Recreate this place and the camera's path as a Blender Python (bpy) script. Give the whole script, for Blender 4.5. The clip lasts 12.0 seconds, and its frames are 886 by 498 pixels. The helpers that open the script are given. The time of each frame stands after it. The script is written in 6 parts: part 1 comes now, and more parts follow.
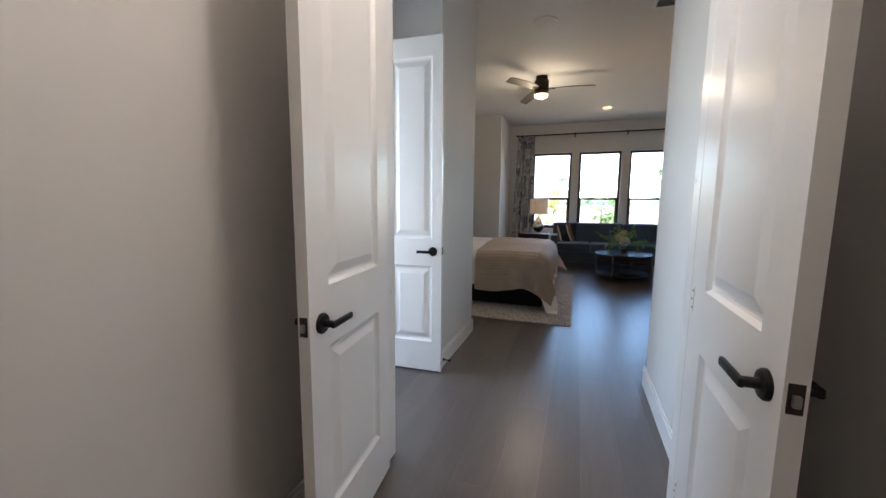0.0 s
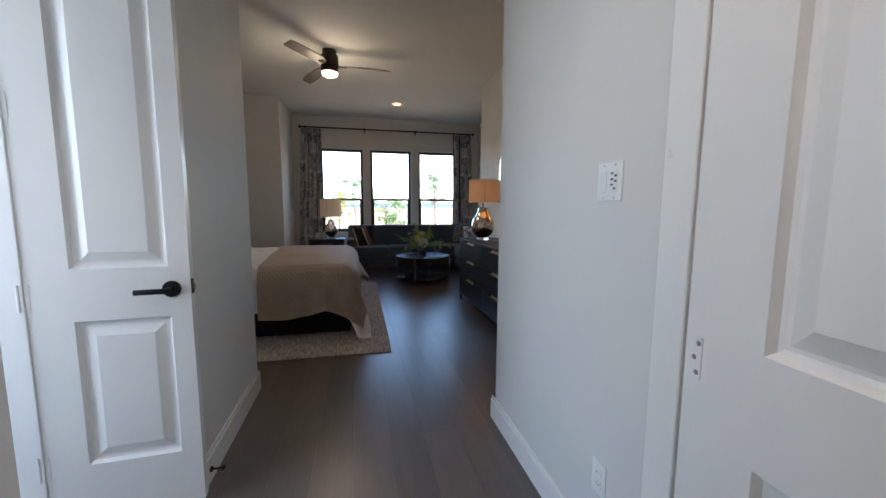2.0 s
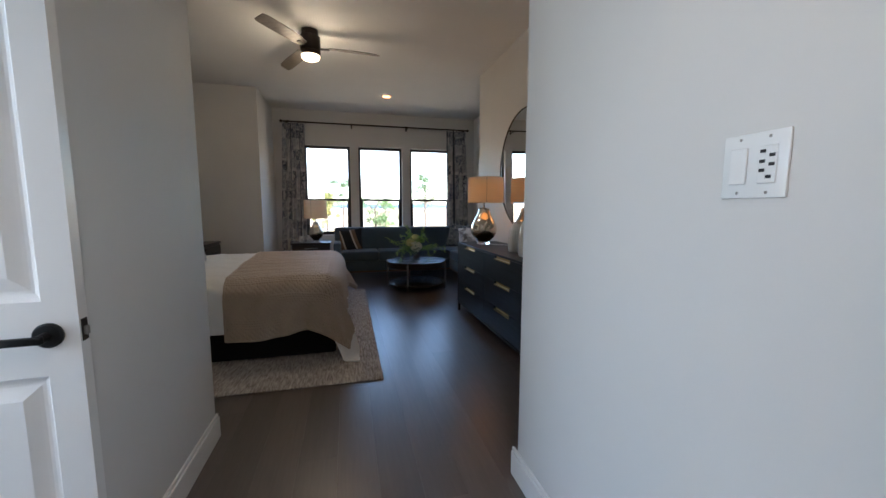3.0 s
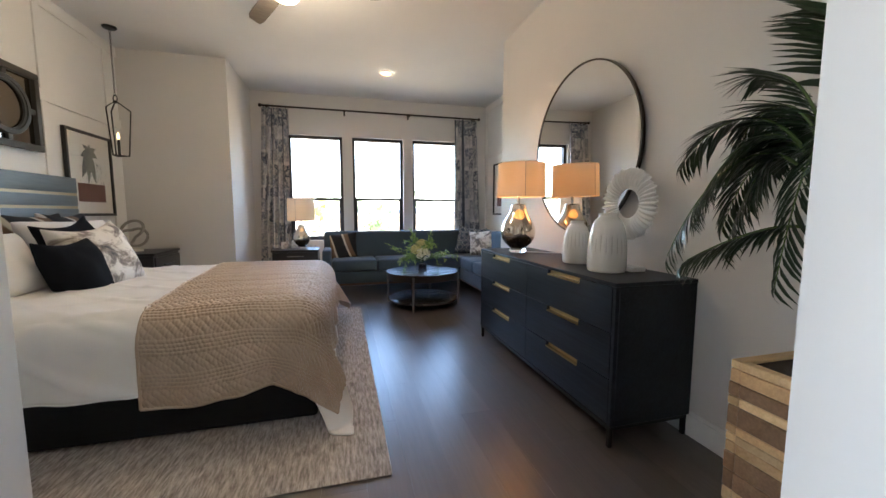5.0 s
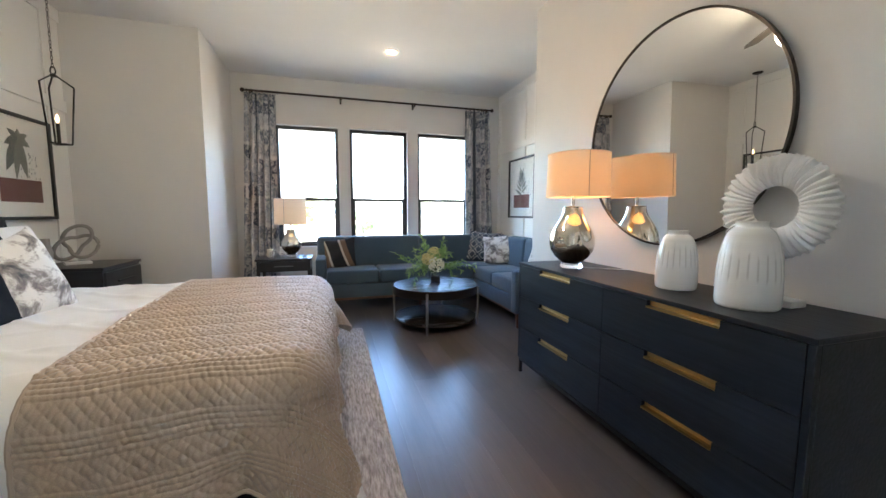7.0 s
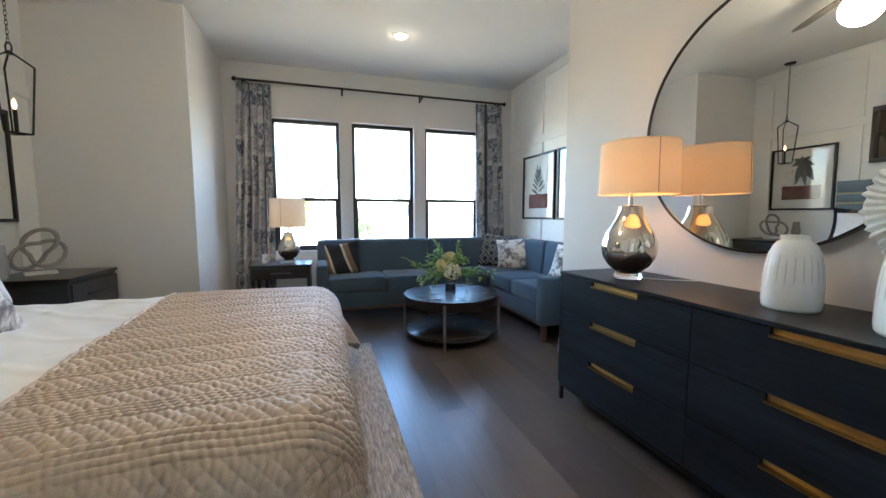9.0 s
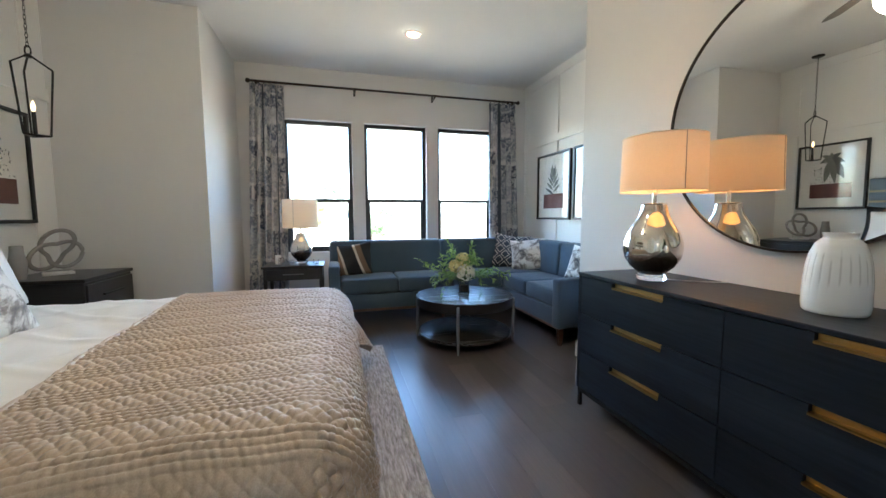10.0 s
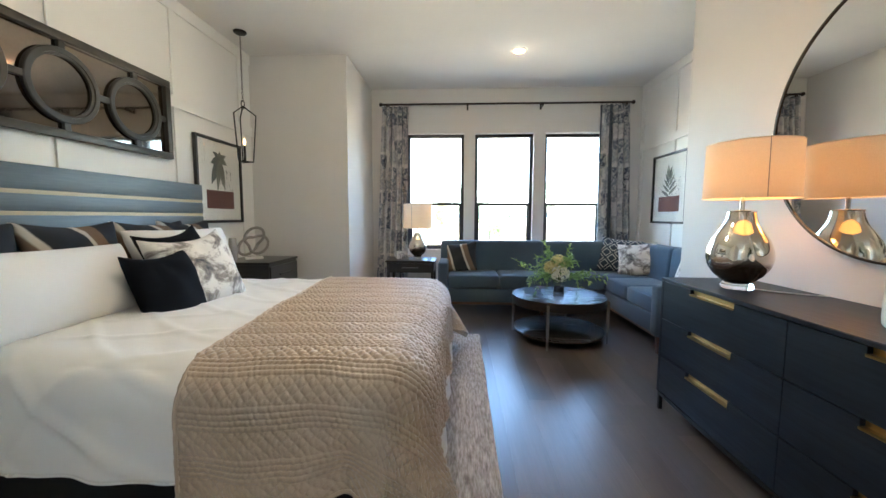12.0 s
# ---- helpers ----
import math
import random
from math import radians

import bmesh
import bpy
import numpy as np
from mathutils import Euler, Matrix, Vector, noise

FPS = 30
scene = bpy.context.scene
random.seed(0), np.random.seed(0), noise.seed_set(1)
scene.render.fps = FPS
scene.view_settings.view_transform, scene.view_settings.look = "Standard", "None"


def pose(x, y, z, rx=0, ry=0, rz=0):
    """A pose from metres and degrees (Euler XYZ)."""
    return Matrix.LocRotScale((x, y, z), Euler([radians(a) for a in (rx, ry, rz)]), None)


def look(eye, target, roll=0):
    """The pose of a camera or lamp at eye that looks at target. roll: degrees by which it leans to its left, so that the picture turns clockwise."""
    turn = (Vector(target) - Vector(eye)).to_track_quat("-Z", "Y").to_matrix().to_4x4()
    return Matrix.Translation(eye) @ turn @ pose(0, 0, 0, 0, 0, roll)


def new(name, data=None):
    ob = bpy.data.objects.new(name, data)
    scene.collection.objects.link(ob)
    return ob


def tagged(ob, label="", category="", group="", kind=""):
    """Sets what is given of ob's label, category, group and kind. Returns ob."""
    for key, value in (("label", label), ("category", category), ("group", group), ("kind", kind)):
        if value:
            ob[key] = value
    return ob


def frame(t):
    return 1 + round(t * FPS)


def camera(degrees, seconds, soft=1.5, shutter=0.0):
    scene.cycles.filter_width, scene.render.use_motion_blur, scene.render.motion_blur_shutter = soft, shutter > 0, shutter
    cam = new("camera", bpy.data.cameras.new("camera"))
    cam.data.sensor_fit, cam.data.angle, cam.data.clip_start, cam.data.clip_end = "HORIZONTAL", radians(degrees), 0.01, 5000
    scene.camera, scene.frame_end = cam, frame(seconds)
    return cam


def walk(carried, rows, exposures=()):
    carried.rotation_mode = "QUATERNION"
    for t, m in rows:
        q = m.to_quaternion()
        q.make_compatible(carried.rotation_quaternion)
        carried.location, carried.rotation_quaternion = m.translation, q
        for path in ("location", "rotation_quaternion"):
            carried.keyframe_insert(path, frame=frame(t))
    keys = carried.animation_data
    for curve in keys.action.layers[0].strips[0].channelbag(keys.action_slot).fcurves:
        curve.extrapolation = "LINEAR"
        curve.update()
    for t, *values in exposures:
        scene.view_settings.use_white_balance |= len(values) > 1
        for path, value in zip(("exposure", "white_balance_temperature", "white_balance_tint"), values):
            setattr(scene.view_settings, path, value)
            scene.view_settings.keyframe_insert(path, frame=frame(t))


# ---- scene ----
cam = camera(99.7, 12.0)
PATH = [
    (0, (0.382, -0.362, 1.285), (-0.283, 1.508, 1.041), 0.5),
    (0.5, (0.322, -0.128, 1.284), (0.183, 1.853, 1.048), 0.2),
    (1, (0.241, 0.103, 1.264), (0.342, 2.087, 1.035), 0.1),
    (1.5, (0.143, 0.309, 1.281), (0.412, 2.278, 1.052), 0.2),
    (2, (0.132, 0.52, 1.259), (0.566, 2.46, 1.035), 0.3),
    (2.5, (0.157, 0.776, 1.275), (0.642, 2.703, 1.05), 0.2),
    (3, (0.162, 1.015, 1.262), (0.649, 2.942, 1.041), 0.1),
    (3.2, (0.154, 1.131, 1.263), (0.637, 3.059, 1.041), 0.2),
    (4.8, (0.213, 1.978, 1.18), (0.728, 3.902, 0.989), 0.1),
    (5, (0.196, 2.084, 1.184), (0.711, 4.007, 0.99), -0.0),
    (5.5, (0.155, 2.312, 1.194), (0.684, 4.231, 1.001), 0.1),
    (6, (0.157, 2.524, 1.19), (0.699, 4.439, 0.996), 0.1),
    (6.5, (0.162, 2.712, 1.211), (0.712, 4.626, 1.017), 0.0),
    (7, (0.112, 2.872, 1.208), (0.676, 4.781, 1.018), 0.1),
    (9, (0.021, 3.336, 1.205), (0.615, 5.237, 1.022), -0.0),
    (9.5, (0.022, 3.388, 1.184), (0.596, 5.295, 1.006), -0.1),
    (10, (0.029, 3.4, 1.19), (0.562, 5.321, 1.016), -0.2),
    (10.5, (0.057, 3.301, 1.2), (0.529, 5.237, 1.031), -0.3),
    (11, (0.107, 3.159, 1.202), (0.536, 5.105, 1.037), -0.3),
    (11.5, (0.153, 3.075, 1.214), (0.405, 5.053, 1.049), -0.1),
    (12, (0.197, 2.998, 1.218), (0.097, 4.988, 1.046), 0.2),
]
EXPOSURES = [(0.0, 3.45, 5950, 10), (1.0, 3.36, 6000, 10), (1.5, 3.02, 5980, 10), (2.0, 2.95, 5950, 10), (2.5, 3.05, 5950, 10), (3.2, 3.15, 5950, 10), (5.0, 4.40, 6200, 10), (5.2, 4.52, 6150, 10), (5.6, 4.80, 6050, 10), (6.0, 4.85, 5950, 10), (7.2, 4.75, 5750, 5), (9.0, 4.58, 5550, 2), (11.0, 4.58, 5600, 2), (12.0, 4.78, 5750, 2)]
walk(cam, [(t, look(eye, target, roll)) for t, eye, target, roll in PATH], EXPOSURES)

# ---- world, sun and sky ----
SUN_EL, SUN_ROT = radians(48), radians(150)
world = bpy.data.worlds.new("world")
world.use_nodes = True
scene.world = world
wn = world.node_tree
sky = wn.nodes.new("ShaderNodeTexSky")
sky.sky_type, sky.sun_disc = "NISHITA", False
sky.sun_elevation, sky.sun_rotation = SUN_EL, SUN_ROT
wn.links.new(sky.outputs[0], wn.nodes["Background"].inputs[0])
wn.nodes["Background"].inputs[1].default_value = 0.15
sun_data = bpy.data.lights.new("sun", "SUN")
sun_data.energy, sun_data.angle, sun_data.color = 2.4, radians(0.5), (1.0, 0.95, 0.88)
sun = new("sun", sun_data)
sun_dir = Vector((math.sin(SUN_ROT) * math.cos(SUN_EL), math.cos(SUN_ROT) * math.cos(SUN_EL), math.sin(SUN_EL)))
sun.matrix_basis = look(sun_dir * 50, (0, 0, 0))

# room sizes in metres
CEIL = 3.05
WIN_Y, HEAD_X, DRESS_X, ALC_L, ALC_R = 8.54, -2.27, 1.96, -1.13, 2.73
WINDOWS = ((-0.62, 0.22), (0.38, 1.224), (1.386, 2.23))
SILL, WHEAD = 0.72, 2.42


def lamp(name, place, watts, colour, size=0.05):
    data = bpy.data.lights.new(name, "POINT")
    data.energy, data.color, data.shadow_soft_size = watts, colour, size
    ob = new(name, data)
    ob.location = place
    return ob


WARM = (1.0, 0.66, 0.36)
lamp("bulb_dresser_lamp", (1.66, 5.0, 1.44), 0.26, (1.0, 0.44, 0.13), 0.09)
lamp("bulb_side_lamp", (-0.41, 8.15, 1.22), 0.11, WARM, 0.04)
lamp("bulb_fan", (-0.170, 5.25, 2.725), 2.1, (1.0, 0.78, 0.52), 0.13)
lamp("bulb_recessed", (0.81, 7.33, 3.01), 0.07, (1.0, 0.78, 0.52), 0.05)
lamp("bulb_hall", (0.26, 0.60, 2.88), 3.0, (1.0, 0.83, 0.69), 0.10)

# daylight through the side room's window
side = bpy.data.lights.new("side_window_daylight", "AREA")
side.shape, side.size, side.size_y, side.energy, side.color = "RECTANGLE", 0.9, 1.9, 3.6, (0.78, 0.89, 1.0)
side_ob = new("side_window_daylight", side)
side_ob.matrix_basis = look((-2.42, 1.77, 1.5), (0, 1.77, 1.35))


# ---- materials ----
def nodes_of(name):
    m = bpy.data.materials.new(name)
    m.use_nodes = True
    return m, m.node_tree, m.node_tree.nodes["Principled BSDF"]


def nd(tree, kind, **inputs):
    n = tree.nodes.new(kind)
    for key, value in inputs.items():
        n.inputs[key].default_value = value
    return n


def coords(tree, scale=(1, 1, 1), kind="Object"):
    tc = tree.nodes.new("ShaderNodeTexCoord")
    mp = tree.nodes.new("ShaderNodeMapping")
    mp.inputs["Scale"].default_value = scale
    tree.links.new(tc.outputs[kind], mp.inputs[0])
    return mp.outputs[0]


def ramp(tree, fac, stops):
    r = tree.nodes.new("ShaderNodeValToRGB")
    els = r.color_ramp.elements
    while len(els) < len(stops):
        els.new(0.5)
    for e, (p, c) in zip(els, stops):
        e.position, e.color = p, (*c, 1) if len(c) == 3 else c
    tree.links.new(fac, r.inputs[0])
    return r.outputs[0]


def bumped(tree, bsdf, height, strength, distance):
    b = nd(tree, "ShaderNodeBump", Strength=strength, Distance=distance)
    tree.links.new(height, b.inputs["Height"])
    tree.links.new(b.outputs[0], bsdf.inputs["Normal"])


def mix(tree, fac, a, b, kind="MIX"):
    m = tree.nodes.new("ShaderNodeMix")
    m.data_type, m.blend_type = "RGBA", kind
    for sock, v in ((m.inputs[0], fac), (m.inputs[6], a), (m.inputs[7], b)):
        if isinstance(v, (int, float)):
            sock.default_value = v
        elif isinstance(v, tuple):
            sock.default_value = (*v, 1)
        else:
            tree.links.new(v, sock)
    return m.outputs[2]


def plain(name, colour, rough=0.5, metal=0.0, vary=0.06, grain=60.0, bump=0.15, depth=0.001, scale=(1, 1, 1), spec=0.5, rvar=0.15):
    """A surface of one colour with broad and fine variation and relief."""
    m, t, b = nodes_of(name)
    v = coords(t, scale)
    broad = nd(t, "ShaderNodeTexNoise", Scale=2.3, Detail=4.0)
    fine = nd(t, "ShaderNodeTexNoise", Scale=grain, Detail=5.0, Roughness=0.6)
    t.links.new(v, broad.inputs["Vector"]), t.links.new(v, fine.inputs["Vector"])
    dark, light = tuple(c * (1 - vary) for c in colour), tuple(min(1, c * (1 + vary)) for c in colour)
    base = ramp(t, broad.outputs[0], ((0.3, dark), (0.7, light)))
    base = mix(t, 0.25, base, ramp(t, fine.outputs[0], ((0.3, dark), (0.7, light))))
    t.links.new(base, b.inputs["Base Color"])
    b.inputs["Metallic"].default_value = metal
    b.inputs["Specular IOR Level"].default_value = spec
    rr = ramp(t, fine.outputs[0], ((0.2, (rough * (1 - rvar),) * 3), (0.8, (min(1, rough * (1 + rvar)),) * 3)))
    t.links.new(rr, b.inputs["Roughness"])
    if bump:
        bumped(t, b, fine.outputs[0], bump, depth)
    return m


def wood(name, dark, light, rough=0.4, along="Y", grain=1.0, random_value=0.25, bump=0.2, spec=0.5):
    """Grain runs along one axis; each piece differs by Object Info's Random."""
    m, t, b = nodes_of(name)
    s = {"X": (0.06, 1, 1), "Y": (1, 0.06, 1), "Z": (1, 1, 0.06)}[along]
    tc = t.nodes.new("ShaderNodeTexCoord")
    info = t.nodes.new("ShaderNodeObjectInfo")
    off = nd(t, "ShaderNodeVectorMath")
    off.operation = "MULTIPLY_ADD"
    comb = t.nodes.new("ShaderNodeCombineXYZ")
    for i in range(3):
        t.links.new(info.outputs["Random"], comb.inputs[i])
    off.inputs[1].default_value = (17, 31, 23)
    t.links.new(comb.outputs[0], off.inputs[0]), t.links.new(tc.outputs["Object"], off.inputs[2])
    mp = t.nodes.new("ShaderNodeMapping")
    mp.inputs["Scale"].default_value = s
    t.links.new(off.outputs[0], mp.inputs[0])
    n1 = nd(t, "ShaderNodeTexNoise", Scale=26.0 * grain, Detail=8.0, Roughness=0.65, Distortion=0.6)
    n2 = nd(t, "ShaderNodeTexNoise", Scale=150.0 * grain, Detail=3.0)
    t.links.new(mp.outputs[0], n1.inputs["Vector"]), t.links.new(mp.outputs[0], n2.inputs["Vector"])
    base = ramp(t, n1.outputs[0], ((0.28, dark), (0.72, light)))
    base = mix(t, 0.35, base, ramp(t, n2.outputs[0], ((0.35, dark), (0.65, light))))
    lo = 1 - random_value
    rnd = ramp(t, info.outputs["Random"], ((0.0, (lo, lo, lo)), (1.0, (1 + random_value, 1 + random_value * 0.92, 1 + random_value * 0.85))))
    base = mix(t, 1.0, base, rnd, "MULTIPLY")
    t.links.new(base, b.inputs["Base Color"])
    b.inputs["Specular IOR Level"].default_value = spec
    rr = ramp(t, n1.outputs[0], ((0.2, (rough * 1.04,) * 3), (0.8, (rough * 0.96,) * 3)))
    t.links.new(rr, b.inputs["Roughness"])
    bumped(t, b, n2.outputs[0], bump, 0.0012)
    return m


def emitter(name, colour, strength):
    m, t, b = nodes_of(name)
    b.inputs["Base Color"].default_value = (*colour, 1)
    b.inputs["Emission Color"].default_value = (*colour, 1)
    b.inputs["Emission Strength"].default_value = strength
    return m


def glass(name, tint=(1, 1, 1), rough=0.0, ior=1.45):
    m, t, b = nodes_of(name)
    b.inputs["Base Color"].default_value = (*tint, 1)
    b.inputs["Transmission Weight"].default_value = 1.0
    b.inputs["Roughness"].default_value, b.inputs["IOR"].default_value = rough, ior
    return m


def cloth(name, a, b2, weave=420.0, bump=0.3, rough=0.9, sheen=0.2, mottled=3.0):
    m, t, b = nodes_of(name)
    v = coords(t)
    n1 = nd(t, "ShaderNodeTexNoise", Scale=mottled, Detail=4.0)
    n2 = nd(t, "ShaderNodeTexNoise", Scale=weave, Detail=2.0)
    t.links.new(v, n1.inputs["Vector"]), t.links.new(v, n2.inputs["Vector"])
    base = mix(t, 0.6, ramp(t, n1.outputs[0], ((0.3, a), (0.7, b2))), ramp(t, n2.outputs[0], ((0.35, a), (0.65, b2))))
    t.links.new(base, b.inputs["Base Color"])
    b.inputs["Roughness"].default_value, b.inputs["Sheen Weight"].default_value = rough, sheen
    b.inputs["Specular IOR Level"].default_value = 0.2
    bumped(t, b, n2.outputs[0], bump, 0.002)
    return m


M = {}
M["wall"] = plain("wall_paint", (0.665, 0.645, 0.62), 0.6, vary=0.02, grain=140, bump=0.04, depth=0.0008, spec=0.35)
M["panel_wall"] = plain("panelled_wall_paint", (0.80, 0.79, 0.765), 0.5, vary=0.02, grain=140, bump=0.03, spec=0.4)
M["ceiling"] = plain("ceiling_paint", (0.77, 0.76, 0.745), 0.75, vary=0.02, grain=180, bump=0.08, depth=0.001, spec=0.3)
M["trim"] = plain("white_trim_paint", (0.80, 0.79, 0.77), 0.28, vary=0.015, grain=12, bump=0.006, rvar=0.03)
M["door"] = plain("white_door_paint", (0.80, 0.785, 0.765), 0.30, vary=0.015, grain=12, bump=0.008, rvar=0.03)
M["plank"] = wood("dark_floor_wood", (0.086, 0.071, 0.064), (0.120, 0.100, 0.090), 0.31, "Y", 0.7, 0.24, 0.02, 0.9)
M["gap"] = plain("floor_joint", (0.015, 0.011, 0.009), 0.7)
M["black"] = plain("black_metal", (0.018, 0.017, 0.017), 0.35, 0.6, vary=0.2, bump=0.03)
M["bronze"] = plain("dark_bronze", (0.045, 0.037, 0.032), 0.38, 0.8, vary=0.2, bump=0.05)
M["black_plastic"] = plain("black_window_frame", (0.012, 0.012, 0.013), 0.4, 0.0, vary=0.1, bump=0.02)
M["white_plastic"] = plain("white_plastic", (0.78, 0.78, 0.77), 0.3, vary=0.01, bump=0.0)
M["dresser"] = wood("black_oak", (0.0025, 0.004, 0.007), (0.018, 0.024, 0.035), 0.38, "Y", 0.42, 0.1, 1.0, 0.26)
M["ebony"] = wood("ebony_wood", (0.014, 0.011, 0.010), (0.035, 0.028, 0.024), 0.32, "X", 0.8, 0.1, 0.2)
M["table"] = wood("dark_table_wood", (0.020, 0.018, 0.018), (0.045, 0.040, 0.038), 0.27, "X", 0.7, 0.1, 0.08, 1.0)
M["brass"] = plain("brushed_brass", (0.46, 0.31, 0.12), 0.34, 1.0, vary=0.08, grain=200, bump=0.05)
M["steel"] = plain("aged_steel", (0.32, 0.30, 0.28), 0.35, 1.0, vary=0.1, bump=0.05)
M["chrome"] = plain("chrome", (0.75, 0.74, 0.72), 0.12, 1.0, vary=0.02, bump=0.0)
M["sofa"] = cloth("blue_grey_upholstery", (0.044, 0.068, 0.097), (0.078, 0.112, 0.150), 500, 0.35)
M["white_linen"] = cloth("white_linen", (0.78, 0.77, 0.75), (0.86, 0.85, 0.83), 600, 0.12, mottled=2.0)
M["charcoal"] = cloth("charcoal_velvet", (0.004, 0.005, 0.009), (0.009, 0.011, 0.017), 500, 0.3, rough=1.0, sheen=0.0)
M["bedframe"] = cloth("black_bed_upholstery", (0.006, 0.006, 0.007), (0.012, 0.012, 0.013), 500, 0.3, sheen=0.0)
M["headboard"] = wood("blue_grey_painted_wood", (0.075, 0.100, 0.120), (0.120, 0.150, 0.172), 0.42, "Y", 0.8, 0.06, 0.25)
M["ceramic"] = plain("white_glazed_ceramic", (0.76, 0.75, 0.72), 0.16, vary=0.04, grain=30, bump=0.05)


def make_groove_glaze():
    """White glaze; the grey sheen of the short vertical flutes round the middle is painted in."""
    m, t, b = nodes_of("groove_shaded_ceramic")
    n = nd(t, "ShaderNodeTexNoise", Scale=55.0, Detail=2.0)
    t.links.new(coords(t, (1, 1, 0.05)), n.inputs["Vector"])
    f = nd(t, "ShaderNodeTexNoise", Scale=240.0, Detail=3.0)
    t.links.new(coords(t), f.inputs["Vector"])
    sep = t.nodes.new("ShaderNodeSeparateXYZ")
    t.links.new(coords(t), sep.inputs[0])

    def calc(op, a, c):
        node = nd(t, "ShaderNodeMath")
        node.operation = op
        for k, v in enumerate((a, c)):
            if isinstance(v, float):
                node.inputs[k].default_value = v
            else:
                t.links.new(v, node.inputs[k])
        return node.outputs[0]
    turn = calc("COSINE", calc("MULTIPLY", calc("ARCTAN2", sep.outputs[1], sep.outputs[0]), 22.0), 0.0)
    height = calc("ADD", sep.outputs[2], calc("MULTIPLY", calc("SUBTRACT", n.outputs[0], 0.5), 0.11))
    zone = ramp(t, height, ((0.105, (0, 0, 0)), (0.125, (1, 1, 1)), (0.195, (1, 1, 1)), (0.215, (0, 0, 0))))
    # grey follows the dents: their reflection and shade put into the colour
    run = ramp(t, turn, ((0.6, (0, 0, 0)), (0.97, (0.5, 0.5, 0.5))))
    fac = mix(t, 1.0, zone, run, "MULTIPLY")
    t.links.new(mix(t, fac, (0.77, 0.76, 0.73), (0.42, 0.39, 0.36)), b.inputs["Base Color"])
    b.inputs["Roughness"].default_value = 0.17
    bumped(t, b, f.outputs[0], 0.12, 0.001)
    return m


M["groove_glaze"] = make_groove_glaze()
M["plaster"] = plain("white_plaster", (0.78, 0.77, 0.75), 0.75, vary=0.04, grain=90, bump=0.3)
M["stone"] = plain("grey_stone", (0.30, 0.28, 0.26), 0.7, vary=0.12, grain=50, bump=0.3)
M["mirror"] = plain("silvered_mirror", (0.76, 0.755, 0.735), 0.01, 1.0, vary=0.0, bump=0.0)
M["dark_mirror"] = plain("antique_mirror", (0.27, 0.225, 0.18), 0.05, 1.0, vary=0.15, bump=0.0)
M["pewter"] = plain("pewter_frame", (0.060, 0.056, 0.051), 0.42, 0.5, vary=0.25, grain=40, bump=0.2)
M["glass"] = glass("clear_glass")
M["warm_glow"] = emitter("lit_bulb", (1.0, 0.60, 0.25), 0.25)
M["lamp_glow"] = emitter("lit_diffuser", (1.0, 0.72, 0.42), 0.8)


def make_pane():
    m, t, b = nodes_of("window_glass")
    tr = t.nodes.new("ShaderNodeBsdfTransparent")
    gl = nd(t, "ShaderNodeBsdfGlossy", Roughness=0.0)
    lw = nd(t, "ShaderNodeLayerWeight", Blend=0.5)
    pw = nd(t, "ShaderNodeMath")
    pw.operation = "POWER"
    pw.inputs[1].default_value = 4.0
    ma = nd(t, "ShaderNodeMath")
    ma.operation = "MULTIPLY_ADD"
    ma.inputs[1].default_value, ma.inputs[2].default_value = 0.45, 0.025
    mx = t.nodes.new("ShaderNodeMixShader")
    t.links.new(lw.outputs["Facing"], pw.inputs[0]), t.links.new(pw.outputs[0], ma.inputs[0])
    t.links.new(ma.outputs[0], mx.inputs[0])
    t.links.new(tr.outputs[0], mx.inputs[1]), t.links.new(gl.outputs[0], mx.inputs[2])
    t.links.new(mx.outputs[0], t.nodes["Material Output"].inputs[0])
    return m


def make_shade():
    """Linen lamp shade that lets its bulb's light through."""
    m, t, b = nodes_of("linen_lamp_shade")
    v = coords(t, (1, 1, 1))
    n = nd(t, "ShaderNodeTexNoise", Scale=320.0, Detail=2.0)
    t.links.new(v, n.inputs["Vector"])
    col = ramp(t, n.outputs[0], ((0.3, (0.75, 0.63, 0.47)), (0.7, (0.85, 0.73, 0.57))))
    di = t.nodes.new("ShaderNodeBsdfDiffuse")
    tl = t.nodes.new("ShaderNodeBsdfTranslucent")
    mx = nd(t, "ShaderNodeMixShader", Fac=0.15)
    t.links.new(col, di.inputs[0]), t.links.new(col, tl.inputs[0])
    t.links.new(di.outputs[0], mx.inputs[1]), t.links.new(tl.outputs[0], mx.inputs[2])
    t.links.new(mx.outputs[0], t.nodes["Material Output"].inputs[0])
    return m


M["pane"] = make_pane()
M["shade"] = make_shade()


